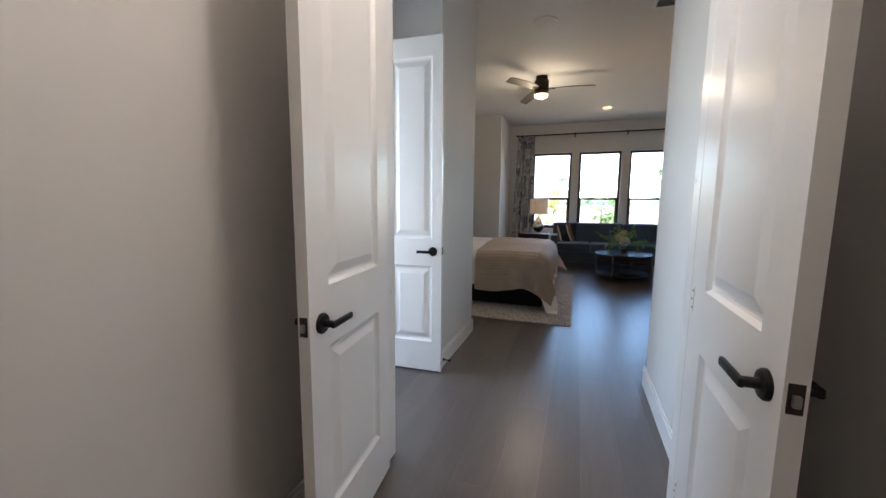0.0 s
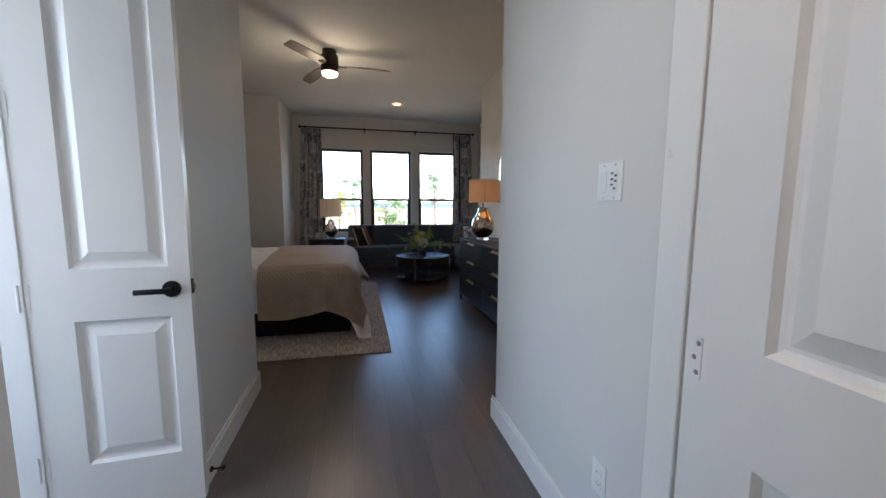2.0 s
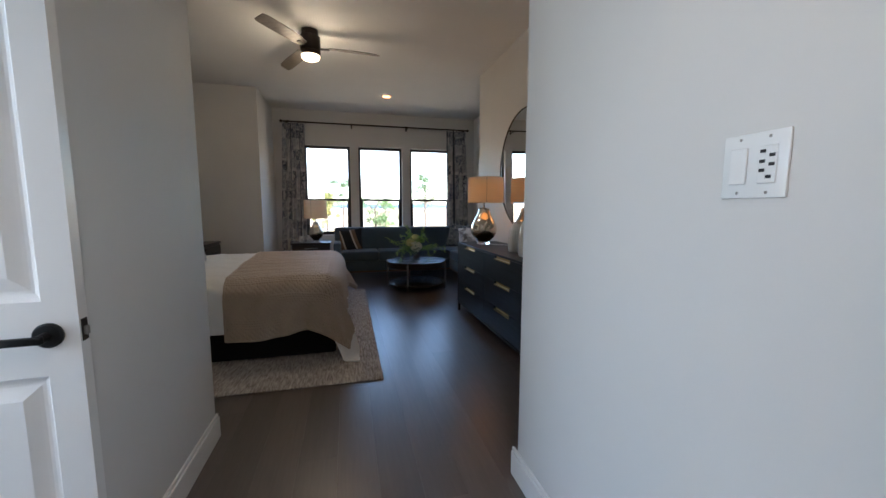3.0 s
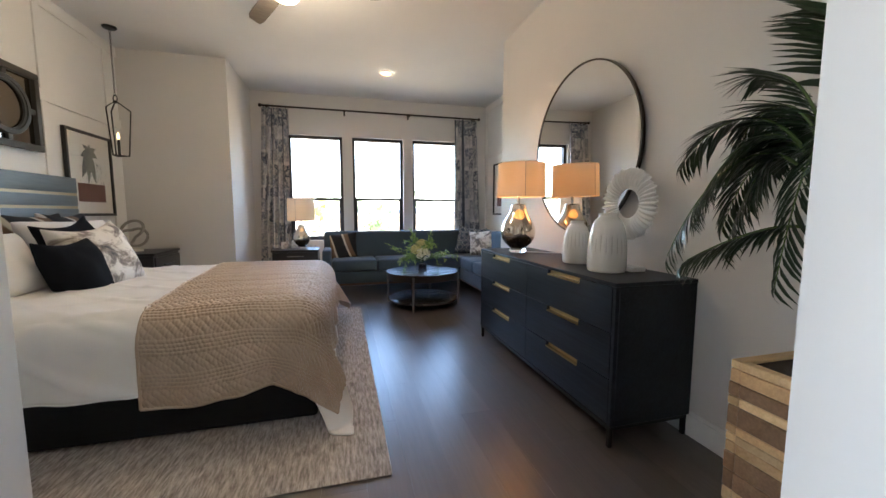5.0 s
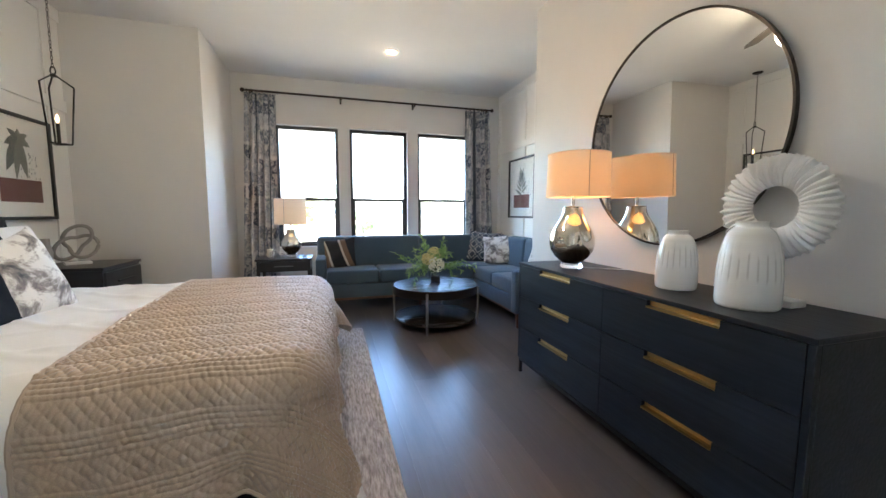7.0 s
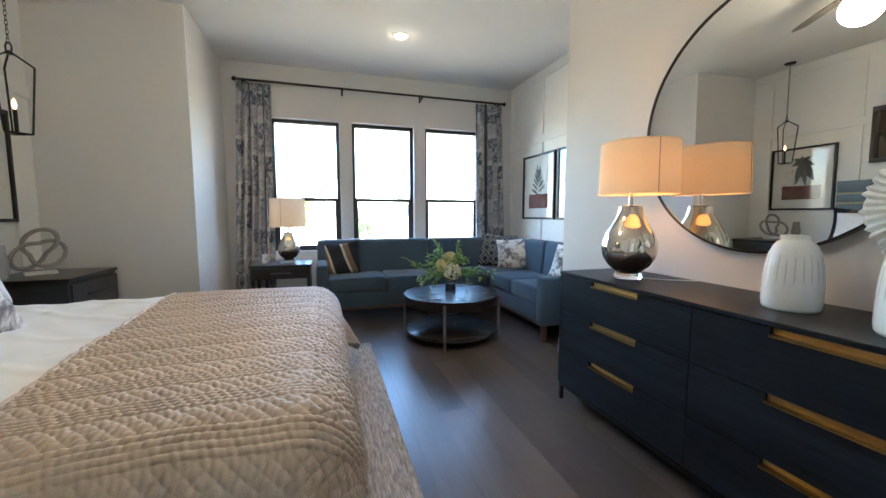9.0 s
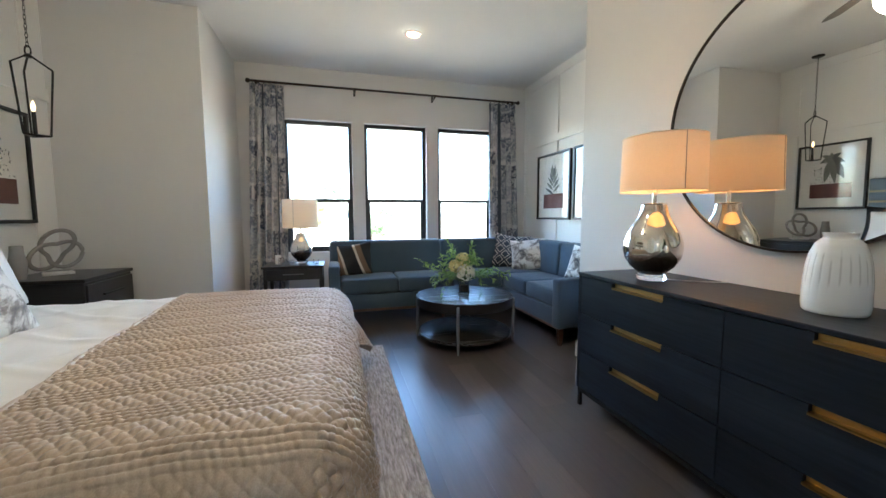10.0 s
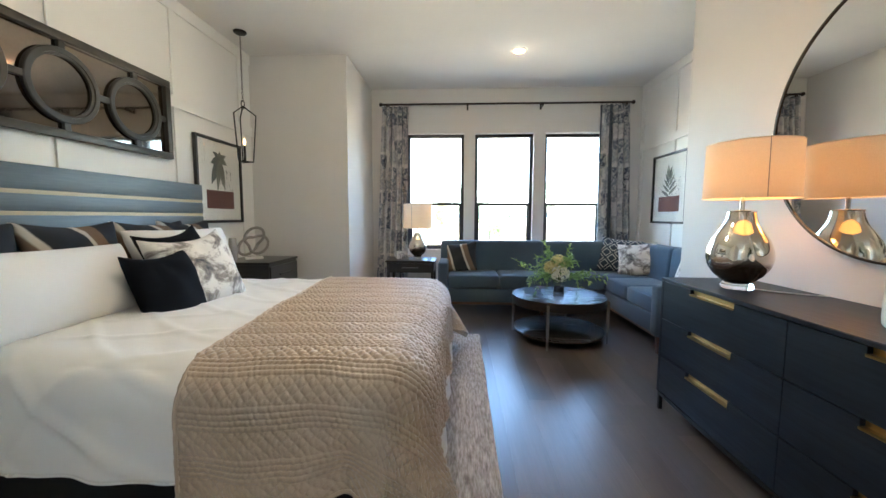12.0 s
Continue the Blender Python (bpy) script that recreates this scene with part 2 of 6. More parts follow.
def make_curtain():
    """Grey brush-stroke squares on off-white cloth."""
    m, t, b = nodes_of("patterned_curtain")
    v = coords(t, (1, 1, 1), "UV")
    vo = nd(t, "ShaderNodeTexVoronoi", Scale=5.8, Randomness=0.5)
    vo.distance = "CHEBYCHEV"
    dn = nd(t, "ShaderNodeTexNoise", Scale=14.0, Detail=5.0, Distortion=1.5)
    wob = mix(t, 0.06, v, dn.outputs[1])
    t.links.new(v, dn.inputs["Vector"]), t.links.new(wob, vo.inputs["Vector"])
    cell = ramp(t, vo.outputs["Color"], ((0.0, (0.05, 0.06, 0.09)), (0.35, (0.12, 0.14, 0.19)), (0.6, (0.25, 0.27, 0.31)), (0.9, (0.46, 0.46, 0.47))))
    inside = ramp(t, vo.outputs["Distance"], ((0.47, (1, 1, 1)), (0.56, (0, 0, 0))))
    stroke = ramp(t, dn.outputs[0], ((0.35, (0.2, 0.2, 0.2)), (0.6, (1, 1, 1))))
    fac = mix(t, 1.0, inside, stroke, "MULTIPLY")
    base = mix(t, fac, (0.63, 0.615, 0.60), cell)
    t.links.new(base, b.inputs["Base Color"])
    b.inputs["Roughness"].default_value = 0.85
    b.inputs["Specular IOR Level"].default_value = 0.2
    w = nd(t, "ShaderNodeTexNoise", Scale=500.0)
    t.links.new(v, w.inputs["Vector"])
    bumped(t, b, w.outputs[0], 0.2, 0.001)
    return m


M["curtain"] = make_curtain()
M["curtain_trim"] = cloth("slate_curtain_trim", (0.045, 0.055, 0.075), (0.07, 0.085, 0.11), 400, 0.2)


def make_quilt():
    """Matelasse coverlet: bands of cords and bands of raised diamonds, by the cloth's own UV in metres."""
    m, t, b = nodes_of("taupe_quilted_cotton")
    tc = t.nodes.new("ShaderNodeTexCoord")
    sep = t.nodes.new("ShaderNodeSeparateXYZ")
    t.links.new(tc.outputs["UV"], sep.inputs[0])
    n = nd(t, "ShaderNodeTexNoise", Scale=5.0, Detail=4.0)
    f = nd(t, "ShaderNodeTexNoise", Scale=260.0, Detail=3.0)
    t.links.new(tc.outputs["UV"], n.inputs["Vector"]), t.links.new(tc.outputs["UV"], f.inputs["Vector"])
    base = ramp(t, n.outputs[0], ((0.3, (0.37, 0.275, 0.19)), (0.7, (0.48, 0.365, 0.26))))
    base = mix(t, 0.3, base, ramp(t, f.outputs[0], ((0.3, (0.27, 0.20, 0.14)), (0.7, (0.58, 0.46, 0.345)))))
    t.links.new(base, b.inputs["Base Color"])
    b.inputs["Roughness"].default_value, b.inputs["Sheen Weight"].default_value = 0.36, 0.35
    b.inputs["Specular IOR Level"].default_value = 0.85
    bumped(t, b, f.outputs[0], 0.25, 0.0015)
    return m


M["quilt"] = make_quilt()


def make_rug():
    m, t, b = nodes_of("woven_heather_rug")
    v = coords(t, (1.0, 0.16, 1.0))
    n = nd(t, "ShaderNodeTexNoise", Scale=75.0, Detail=4.0, Roughness=0.7)
    n2 = nd(t, "ShaderNodeTexNoise", Scale=4.0, Detail=3.0)
    t.links.new(v, n.inputs["Vector"]), t.links.new(coords(t), n2.inputs["Vector"])
    base = ramp(t, n.outputs[0], ((0.32, (0.165, 0.147, 0.137)), (0.48, (0.385, 0.352, 0.33)), (0.66, (0.66, 0.62, 0.59))))
    base = mix(t, 0.25, base, ramp(t, n2.outputs[0], ((0.3, (0.26, 0.23, 0.20)), (0.7, (0.46, 0.41, 0.36)))))
    t.links.new(base, b.inputs["Base Color"])
    b.inputs["Roughness"].default_value = 0.95
    b.inputs["Specular IOR Level"].default_value = 0.1
    bumped(t, b, n.outputs[0], 0.8, 0.006)
    return m


M["rug"] = make_rug()


def make_mercury():
    """Silvered glass, darker and speckled towards its base."""
    m, t, b = nodes_of("mercury_glass")
    v = coords(t)
    sep = t.nodes.new("ShaderNodeSeparateXYZ")
    t.links.new(v, sep.inputs[0])
    sp = nd(t, "ShaderNodeTexNoise", Scale=70.0, Detail=5.0, Roughness=0.75)
    t.links.new(v, sp.inputs["Vector"])
    low = ramp(t, sep.outputs[2], ((0.125, (1, 1, 1)), (0.150, (0, 0, 0))))
    spots = ramp(t, sp.outputs[0], ((0.48, (1, 1, 1)), (0.66, (0.25, 0.25, 0.25))))
    fac = mix(t, 1.0, low, spots, "MULTIPLY")
    base = mix(t, fac, (0.80, 0.76, 0.67), (0.17, 0.105, 0.068))
    t.links.new(base, b.inputs["Base Color"])
    b.inputs["Metallic"].default_value, b.inputs["Roughness"].default_value = 0.94, 0.07
    bumped(t, b, sp.outputs[0], 0.05, 0.002)
    return m


M["mercury"] = make_mercury()


def pattern(name, kind, a, b2, c=(0.5, 0.5, 0.5), scale=10.0):
    """Cushion cloths: stripe, lattice or blotch."""
    m, t, b = nodes_of(name)
    v = coords(t, (1, 1, 1), "UV")
    sep = t.nodes.new("ShaderNodeSeparateXYZ")
    t.links.new(v, sep.inputs[0])
    if kind == "stripe":
        sl = nd(t, "ShaderNodeMath")
        sl.operation = "MULTIPLY_ADD"
        sl.inputs[1].default_value = 0.28
        t.links.new(sep.outputs[1], sl.inputs[0]), t.links.new(sep.outputs[0], sl.inputs[2])
        base = ramp(t, sl.outputs[0], ((0.0, c), (0.24, c), (0.26, b2), (0.31, b2), (0.33, a), (0.72, a), (0.74, b2), (0.79, b2), (0.81, c), (0.95, c), (0.97, a)))
    elif kind == "lattice":
        w1 = nd(t, "ShaderNodeTexWave", Scale=scale)
        w2 = nd(t, "ShaderNodeTexWave", Scale=scale)
        for w, rot in ((w1, 45), (w2, -45)):
            mp = t.nodes.new("ShaderNodeMapping")
            mp.inputs["Rotation"].default_value = (0, 0, radians(rot))
            t.links.new(v, mp.inputs[0]), t.links.new(mp.outputs[0], w.inputs["Vector"])
        mm = nd(t, "ShaderNodeMath")
        mm.operation = "MAXIMUM"
        t.links.new(w1.outputs[1], mm.inputs[0]), t.links.new(w2.outputs[1], mm.inputs[1])
        base = ramp(t, mm.outputs[0], ((0.0, a), (0.68, a), (0.74, b2), (0.86, b2), (0.92, a)))
    else:
        n = nd(t, "ShaderNodeTexNoise", Scale=scale, Detail=7.0, Roughness=0.66, Distortion=0.5)
        t.links.new(v, n.inputs["Vector"])
        base = ramp(t, n.outputs[0], ((0.35, a), (0.44, c), (0.52, b2), (1.0, b2)))
    t.links.new(base, b.inputs["Base Color"])
    b.inputs["Roughness"].default_value = 0.85
    w = nd(t, "ShaderNodeTexNoise", Scale=160.0)
    t.links.new(v, w.inputs["Vector"])
    bumped(t, b, w.outputs[0], 0.3, 0.002)
    return m


M["stripe"] = pattern("striped_cushion_cloth", "stripe", (0.012, 0.014, 0.02), (0.55, 0.50, 0.43), (0.17, 0.11, 0.07))
M["lattice"] = pattern("lattice_cushion_cloth", "lattice", (0.035, 0.05, 0.075), (0.66, 0.64, 0.60), scale=1.3)
M["blotch"] = pattern("watercolour_cushion_cloth", "blotch", (0.07, 0.075, 0.09), (0.78, 0.76, 0.72), (0.30, 0.27, 0.25), 2.9)


# ---- building helpers ----
def thing(name, place=(0, 0, 0), rz=0.0, label="", category="", group="", kind=""):
    ob = new(name)
    ob.empty_display_size = 0.1
    ob.matrix_basis = pose(*place, 0, 0, rz)
    return tagged(ob, label, category, group, kind)


def mesh_of(name, bm, material, smooth=None):
    if smooth is not None:
        bm.normal_update()
        for f in bm.faces:
            f.smooth = True
        for e in bm.edges:
            if len(e.link_faces) == 2 and e.calc_face_angle(0) > radians(smooth):
                e.smooth = False
    me = bpy.data.meshes.new(name)
    bm.to_mesh(me)
    bm.free()
    me.materials.append(material)
    return me


def part(name, bm, material, parent=None, label="", smooth=35):
    ob = new(name, mesh_of(name, bm, material, smooth))
    ob.parent = parent
    return tagged(ob, label)


def structure(name, bm, material, label="", category="", smooth=None):
    ob = new(name, mesh_of(name, bm, material, smooth))
    return tagged(ob, label, category, kind="structure")


def boxes(*spans, bevel=0.0, seg=1):
    """A bmesh of boxes, each (x0, x1, y0, y1, z0, z1)."""
    bm = bmesh.new()
    for x0, x1, y0, y1, z0, z1 in spans:
        m = Matrix.Translation(((x0 + x1) / 2, (y0 + y1) / 2, (z0 + z1) / 2)) @ Matrix.Diagonal((x1 - x0, y1 - y0, z1 - z0, 1))
        bmesh.ops.create_cube(bm, size=1, matrix=m)
    if bevel:
        bmesh.ops.bevel(bm, geom=bm.edges[:], offset=bevel, segments=seg, affect="EDGES", profile=0.5)
    return bm


def lathe(profile, n=40, place=(0, 0, 0), bm=None, wave=None):
    """Turns (radius, height) pairs round z; wave(angle, height) scales the radius."""
    bm = bm or bmesh.new()
    rings = []
    for r, z in profile:
        ring = []
        for i in range(n):
            a = 2 * math.pi * i / n
            k = wave(a, z) if wave else 1
            ring.append(bm.verts.new((place[0] + r * k * math.cos(a), place[1] + r * k * math.sin(a), place[2] + z)))
        rings.append(ring)
    for p, q in zip(rings, rings[1:]):
        for i in range(n):
            bm.faces.new((p[i], p[(i + 1) % n], q[(i + 1) % n], q[i]))
    if profile[0][0] > 1e-4:
        bm.faces.new(list(reversed(rings[0])))
    if profile[-1][0] > 1e-4:
        bm.faces.new(rings[-1])
    return bm


def tube(points, radius, n=8, bm=None, closed=False):
    """A round bar along points; radius is a number or one for each point."""
    bm = bm or bmesh.new()
    pts = [Vector(p) for p in points]
    k = len(pts)
    rings, up = [], Vector((0.31, 0.17, 0.93))
    for i, p in enumerate(pts):
        d = (pts[(i + 1) % k] - pts[i - 1]) if closed or 0 < i < k - 1 else (pts[1] - pts[0] if i == 0 else pts[-1] - pts[-2])
        d.normalize()
        side = d.cross(up)
        side.normalize()
        up = side.cross(d)
        r = radius[i] if isinstance(radius, (list, tuple)) else radius
        rings.append([bm.verts.new(p + r * (math.cos(2 * math.pi * j / n) * side + math.sin(2 * math.pi * j / n) * up)) for j in range(n)])
    pairs = list(zip(rings, rings[1:])) + ([(rings[-1], rings[0])] if closed else [])
    for a, b in pairs:
        for j in range(n):
            bm.faces.new((a[j], a[(j + 1) % n], b[(j + 1) % n], b[j]))
    if not closed:
        bm.faces.new(list(reversed(rings[0])))
        bm.faces.new(rings[-1])
    return bm


def prism(poly, y0, y1, bm=None):
    """An outline of (x, z) pairs drawn out from y0 to y1."""
    bm = bm or bmesh.new()
    a = [bm.verts.new((x, y0, z)) for x, z in poly]
    b = [bm.verts.new((x, y1, z)) for x, z in poly]
    n = len(poly)
    for i in range(n):
        bm.faces.new((a[i], a[(i + 1) % n], b[(i + 1) % n], b[i]))
    bm.faces.new(list(reversed(a)))
    bm.faces.new(b)
    bmesh.ops.recalc_face_normals(bm, faces=bm.faces[:])
    return bm


def sheet(name, fn, us, vs, material, parent=None, label="", thick=0.0, uv=None, closed=False):
    """A smooth grid mesh; fn(u, v) gives a place, uv(u, v) the cloth's own measure."""
    nu, nv = len(us), len(vs)
    verts = [fn(u, v) for u in us for v in vs]
    faces = [(i * nv + j, (i + 1) * nv + j, (i + 1) * nv + j + 1, i * nv + j + 1) for i in range(nu - 1) for j in range(nv - 1)]
    me = bpy.data.meshes.new(name)
    me.from_pydata(verts, [], faces)
    layer = me.uv_layers.new(name="cloth")
    uvs = [uv(u, v) if uv else (u, v) for u in us for v in vs]
    flat = [c for l in me.loops for c in uvs[l.vertex_index]]
    layer.data.foreach_set("uv", flat)
    me.polygons.foreach_set("use_smooth", [True] * len(me.polygons))
    me.materials.append(material)
    ob = new(name, me)
    ob.parent = parent
    if thick:
        s = ob.modifiers.new("thickness", "SOLIDIFY")
        s.thickness, s.offset = thick, 0
    return tagged(ob, label)


def span(a, b, n):
    return [a + (b - a) * i / (n - 1) for i in range(n)]


# ---- the large structure ----
T = 0.14
structure("floor", boxes((-2.6, 2.95, -2.1, 8.8, -0.12, -0.012)), M["gap"], "dark brown wide-plank hardwood floor", "floor")
structure("ceiling", boxes((-2.6, 2.95, -2.1, 8.8, CEIL, CEIL + 0.15)), M["ceiling"], "smooth off-white painted ceiling", "ceiling")


def window_wall():
    spans = [(-2.4, WINDOWS[0][0], WIN_Y, WIN_Y + 0.2, -0.1, CEIL), (WINDOWS[2][1], 2.9, WIN_Y, WIN_Y + 0.2, -0.1, CEIL)]
    spans += [(a, b, WIN_Y, WIN_Y + 0.2, -0.1, CEIL) for a, b in ((WINDOWS[0][1], WINDOWS[1][0]), (WINDOWS[1][1], WINDOWS[2][0]))]
    for a, b in WINDOWS:
        spans += [(a, b, WIN_Y, WIN_Y + 0.2, -0.1, SILL), (a, b, WIN_Y, WIN_Y + 0.2, WHEAD, CEIL)]
    structure("wall_window", boxes(*spans), M["wall"], "greige painted wall with three tall window openings", "wall")


window_wall()
structure("wall_headboard", boxes((HEAD_X - T, HEAD_X, 3.19, 7.34, -0.1, CEIL)), M["panel_wall"], "off-white board and batten wall behind the bed", "wall")
structure("wall_projection", boxes((HEAD_X - T, ALC_L, 7.34, WIN_Y, -0.1, CEIL)), M["wall"], "greige wall block projecting beside the sitting alcove", "wall")
structure("wall_alcove", boxes((ALC_R, ALC_R + T, 6.08, WIN_Y, -0.1, CEIL)), M["panel_wall"], "off-white board and batten wall of the sitting alcove", "wall")
structure("wall_dresser", boxes((DRESS_X, ALC_R + T, 2.505, 6.08, -0.1, CEIL)), M["wall"], "greige painted wall behind the dresser", "wall")
structure("wall_entry_block", boxes((0.90, ALC_R + T, 1.235, 2.505, -0.1, CEIL)), M["wall"], "greige painted wall of the entry passage", "wall")
structure("wall_bath_block", boxes((HEAD_X - T, -0.57, 2.26, 3.19, -0.1, CEIL)), M["wall"], "greige painted wall between passage and bedroom", "wall")
structure("wall_vestibule", boxes((-1.20, -1.06, 1.235, 1.42, -0.1, CEIL), (-1.20, -1.06, 2.16, 2.26, -0.1, CEIL), (-1.20, -1.06, 1.42, 2.16, 2.46, CEIL)), M["wall"], "greige wall with a side doorway", "wall")
structure("wall_side_room", boxes((-2.55, -2.41, 1.235, 2.26, -0.1, 0.5), (-2.55, -2.41, 1.235, 2.26, 2.5, CEIL)), M["wall"], "plain painted wall of the side room with a wide window", "wall")
structure("wall_entry", boxes((-2.55, -0.455, 1.105, 1.235, -0.1, CEIL), (0.81, ALC_R + T, 1.105, 1.235, -0.1, CEIL), (-0.455, 0.81, 1.105, 1.235, 2.47, CEIL)), M["wall"], "painted wall with the double-door opening", "wall")
structure("wall_hall_west", boxes((-0.78, -0.64, -2.0, 1.105, -0.1, CEIL)), M["wall"], "beige painted hall wall", "wall")
structure("wall_hall_east", boxes((1.08, 1.22, -2.0, 1.105, -0.1, CEIL)), M["wall"], "beige painted hall wall", "wall")
structure("wall_hall_south", boxes((-0.78, 1.22, -2.14, -2.0, -0.1, CEIL)), M["wall"], "beige painted hall wall", "wall")


def baseboard(name, x0, y0, x1, y1, nx, ny):
    """Runs from one corner to another; (nx, ny) points into the room."""
    t1, t2, h = 0.016, 0.010, 0.135
    spans = []
    for t0, z0, z1 in ((t1, 0.0, h - 0.02), (t2, h - 0.02, h)):
        spans.append((min(x0, x1) + min(0, nx * t0), max(x0, x1) + max(0, nx * t0), min(y0, y1) + min(0, ny * t0), max(y0, y1) + max(0, ny * t0), z0, z1))
    structure("baseboard_" + name, boxes(*spans, bevel=0.002), M["trim"], "white painted baseboard", "baseboard", smooth=40)


baseboard("dresser_wall", DRESS_X, 2.505, DRESS_X, 6.096, -1, 0)
baseboard("wall_end", DRESS_X - 0.016, 6.08, ALC_R, 6.08, 0, 1)
baseboard("alcove", ALC_R, 6.10, ALC_R, WIN_Y, -1, 0)
baseboard("window_wall", ALC_L, WIN_Y, ALC_R - 0.02, WIN_Y, 0, -1)
baseboard("projection_side", ALC_L, 7.324, ALC_L, WIN_Y - 0.02, 1, 0)
baseboard("projection_front", HEAD_X, 7.34, ALC_L, 7.34, 0, -1)
baseboard("headboard_wall", HEAD_X, 3.21, HEAD_X, 7.32, 1, 0)
baseboard("near_wall", HEAD_X, 3.19, -0.57, 3.19, 0, 1)
baseboard("passage_west", -0.57, 2.26, -0.57, 3.206, 1, 0)
baseboard("passage_east", 0.90, 1.258, 0.90, 2.546, -1, 0)
baseboard("near_wall_east", 0.90, 2.505, DRESS_X - 0.018, 2.505, 0, 1)
baseboard("hall_west", -0.64, -2.0, -0.64, 1.08, 1, 0)


def panelling(name, x, out, ys, y0, y1):
    """Rails and battens on a wall at x; out is the side on which they stand proud."""
    d = 0.018 * out
    lo, hi = min(x, x + d), max(x, x + d)
    d2 = 0.0155 * out
    lo2, hi2 = min(x, x + d2), max(x, x + d2)
    n = 0
    for z0, z1 in ((2.14, 2.24), (CEIL - 0.11, CEIL)):
        n += 1
        structure("trim_%s_rail_%d" % (name, n), boxes((lo, hi, y0, y1, z0, z1), bevel=0.0015), M["panel_wall"], "off-white horizontal wall rail", "trim")
    for y in ys:
        for z0, z1 in ((0.135, 2.14), (2.24, CEIL - 0.11)):
            n += 1
            structure("trim_%s_batten_%d" % (name, n), boxes((lo2, hi2, y - 0.035, y + 0.035, z0, z1), bevel=0.0015), M["panel_wall"], "off-white vertical wall batten", "trim")


panelling("headboard_wall", HEAD_X, 1, (4.27, 5.22, 6.18, 7.13), 3.19, 7.34)
panelling("alcove", ALC_R, -1, (6.75, 7.69, 8.50), 6.08, WIN_Y)


# ---- windows ----
def build_window(k, x0, x1):
    w = thing("window_%d" % k, ((x0 + x1) / 2, WIN_Y + 0.12, SILL), 0, "black-framed single-hung window above the sofa", "window", "windows of the alcove", "structure")
    hw, h, mid = (x1 - x0) / 2, WHEAD - SILL, 1.405 - SILL
    f = 0.045
    part("window_frame", boxes((-hw, -hw + f, -0.04, 0.05, 0, h), (hw - f, hw, -0.04, 0.05, 0, h), (-hw + f, hw - f, -0.04, 0.05, 0, f), (-hw + f, hw - f, -0.04, 0.05, h - f, h), bevel=0.003), M["black_plastic"], w)
    part("meeting_rail", boxes((-hw + f, hw - f, -0.03, 0.03, mid - 0.022, mid + 0.022), bevel=0.003), M["black_plastic"], w)
    part("lower_sash", boxes((-hw + f, -hw + f + 0.025, -0.028, 0.0, f, mid - 0.022), (hw - f - 0.025, hw - f, -0.028, 0.0, f, mid - 0.022), (-hw + f + 0.025, hw - f - 0.025, -0.028, 0.0, f, f + 0.03), bevel=0.002), M["black_plastic"], w)
    for z0, z1, y in ((f, mid, -0.014), (mid, h - f, 0.012)):
        p = part("pane", boxes((-hw + f, hw - f, y - 0.002, y + 0.002, z0, z1)), M["pane"], w, "clear window pane", smooth=None)
        p.visible_shadow = False
    part("window_sill", boxes((-hw, hw, -0.118, -0.04, 0.0, 0.012), bevel=0.003), M["trim"], w, "white painted sill")


for k, (a, b) in enumerate(WINDOWS):
    build_window(k + 1, a, b)


# ---- doors ----
def arc_top(x0, x1, z0, z1, rise, n=9):
    """An outline with a slightly bowed top edge, anticlockwise from the lower left."""
    pts = [(x0, z0), (x1, z0)]
    for i in range(n):
        k = i / (n - 1)
        pts.append((x1 + (x0 - x1) * k, z1 + rise * (1 - (2 * k - 1) ** 2)))
    return pts


def inset(poly, d):
    cx0, cx1 = min(p[0] for p in poly), max(p[0] for p in poly)
    cz0, cz1 = min(p[1] for p in poly), max(p[1] for p in poly)
    sx, sz = (cx1 - cx0 - 2 * d) / (cx1 - cx0), (cz1 - cz0 - 2 * d) / (cz1 - cz0)
    mx, mz = (cx0 + cx1) / 2, (cz0 + cz1) / 2
    return [(mx + (x - mx) * sx, mz + (z - mz) * sz) for x, z in poly]


def raised_panel(poly, y_face):
    """A door panel with moulded edges on both faces, sunk from +-y_face."""
    bm = bmesh.new()
    steps = ((0.0, 0.0), (0.004, 0.006), (0.010, 0.0135), (0.018, 0.0160), (0.026, 0.0160), (0.034, 0.0135), (0.058, 0.0045), (0.062, 0.0030))
    for sgn in (-1, 1):
        loops = [[bm.verts.new((x, sgn * (y_face - dep), z)) for x, z in inset(poly, d)] for d, dep in steps]
        for a, b in zip(loops, loops[1:]):
            for i in range(len(a)):
                q = (a[i], a[(i + 1) % len(a)], b[(i + 1) % len(b)], b[i])
                bm.faces.new(q if sgn < 0 else tuple(reversed(q)))
        bm.faces.new(loops[-1] if sgn < 0 else list(reversed(loops[-1])))
    return bm


def lever_set(parent, x, z, toward, half, far_side=True):
    """Black lever handles on both faces; toward is the way the lever points along x."""
    for s in (-1, 1):
        y = s * half
        bm = lathe(((0.033, 0.0), (0.033, 0.006), (0.029, 0.011), (0.012, 0.013), (0.011, 0.045), (0.0001, 0.046)), 24)
        bmesh.ops.rotate(bm, verts=bm.verts[:], matrix=Matrix.Rotation(radians(90 * s * -1), 3, "X"))
        bmesh.ops.translate(bm, verts=bm.verts[:], vec=(x, y, z))
        h = part("handle", bm, M["black"], parent, "matt black lever handle")
        y2 = y + s * 0.045
        lever = boxes((min(x - 0.012 * toward, x + 0.112 * toward), max(x - 0.012 * toward, x + 0.112 * toward), y2 - 0.006, y2 + 0.006, z - 0.011, z + 0.010), bevel=0.004, seg=2)
        part("lever", lever, M["black"], h)


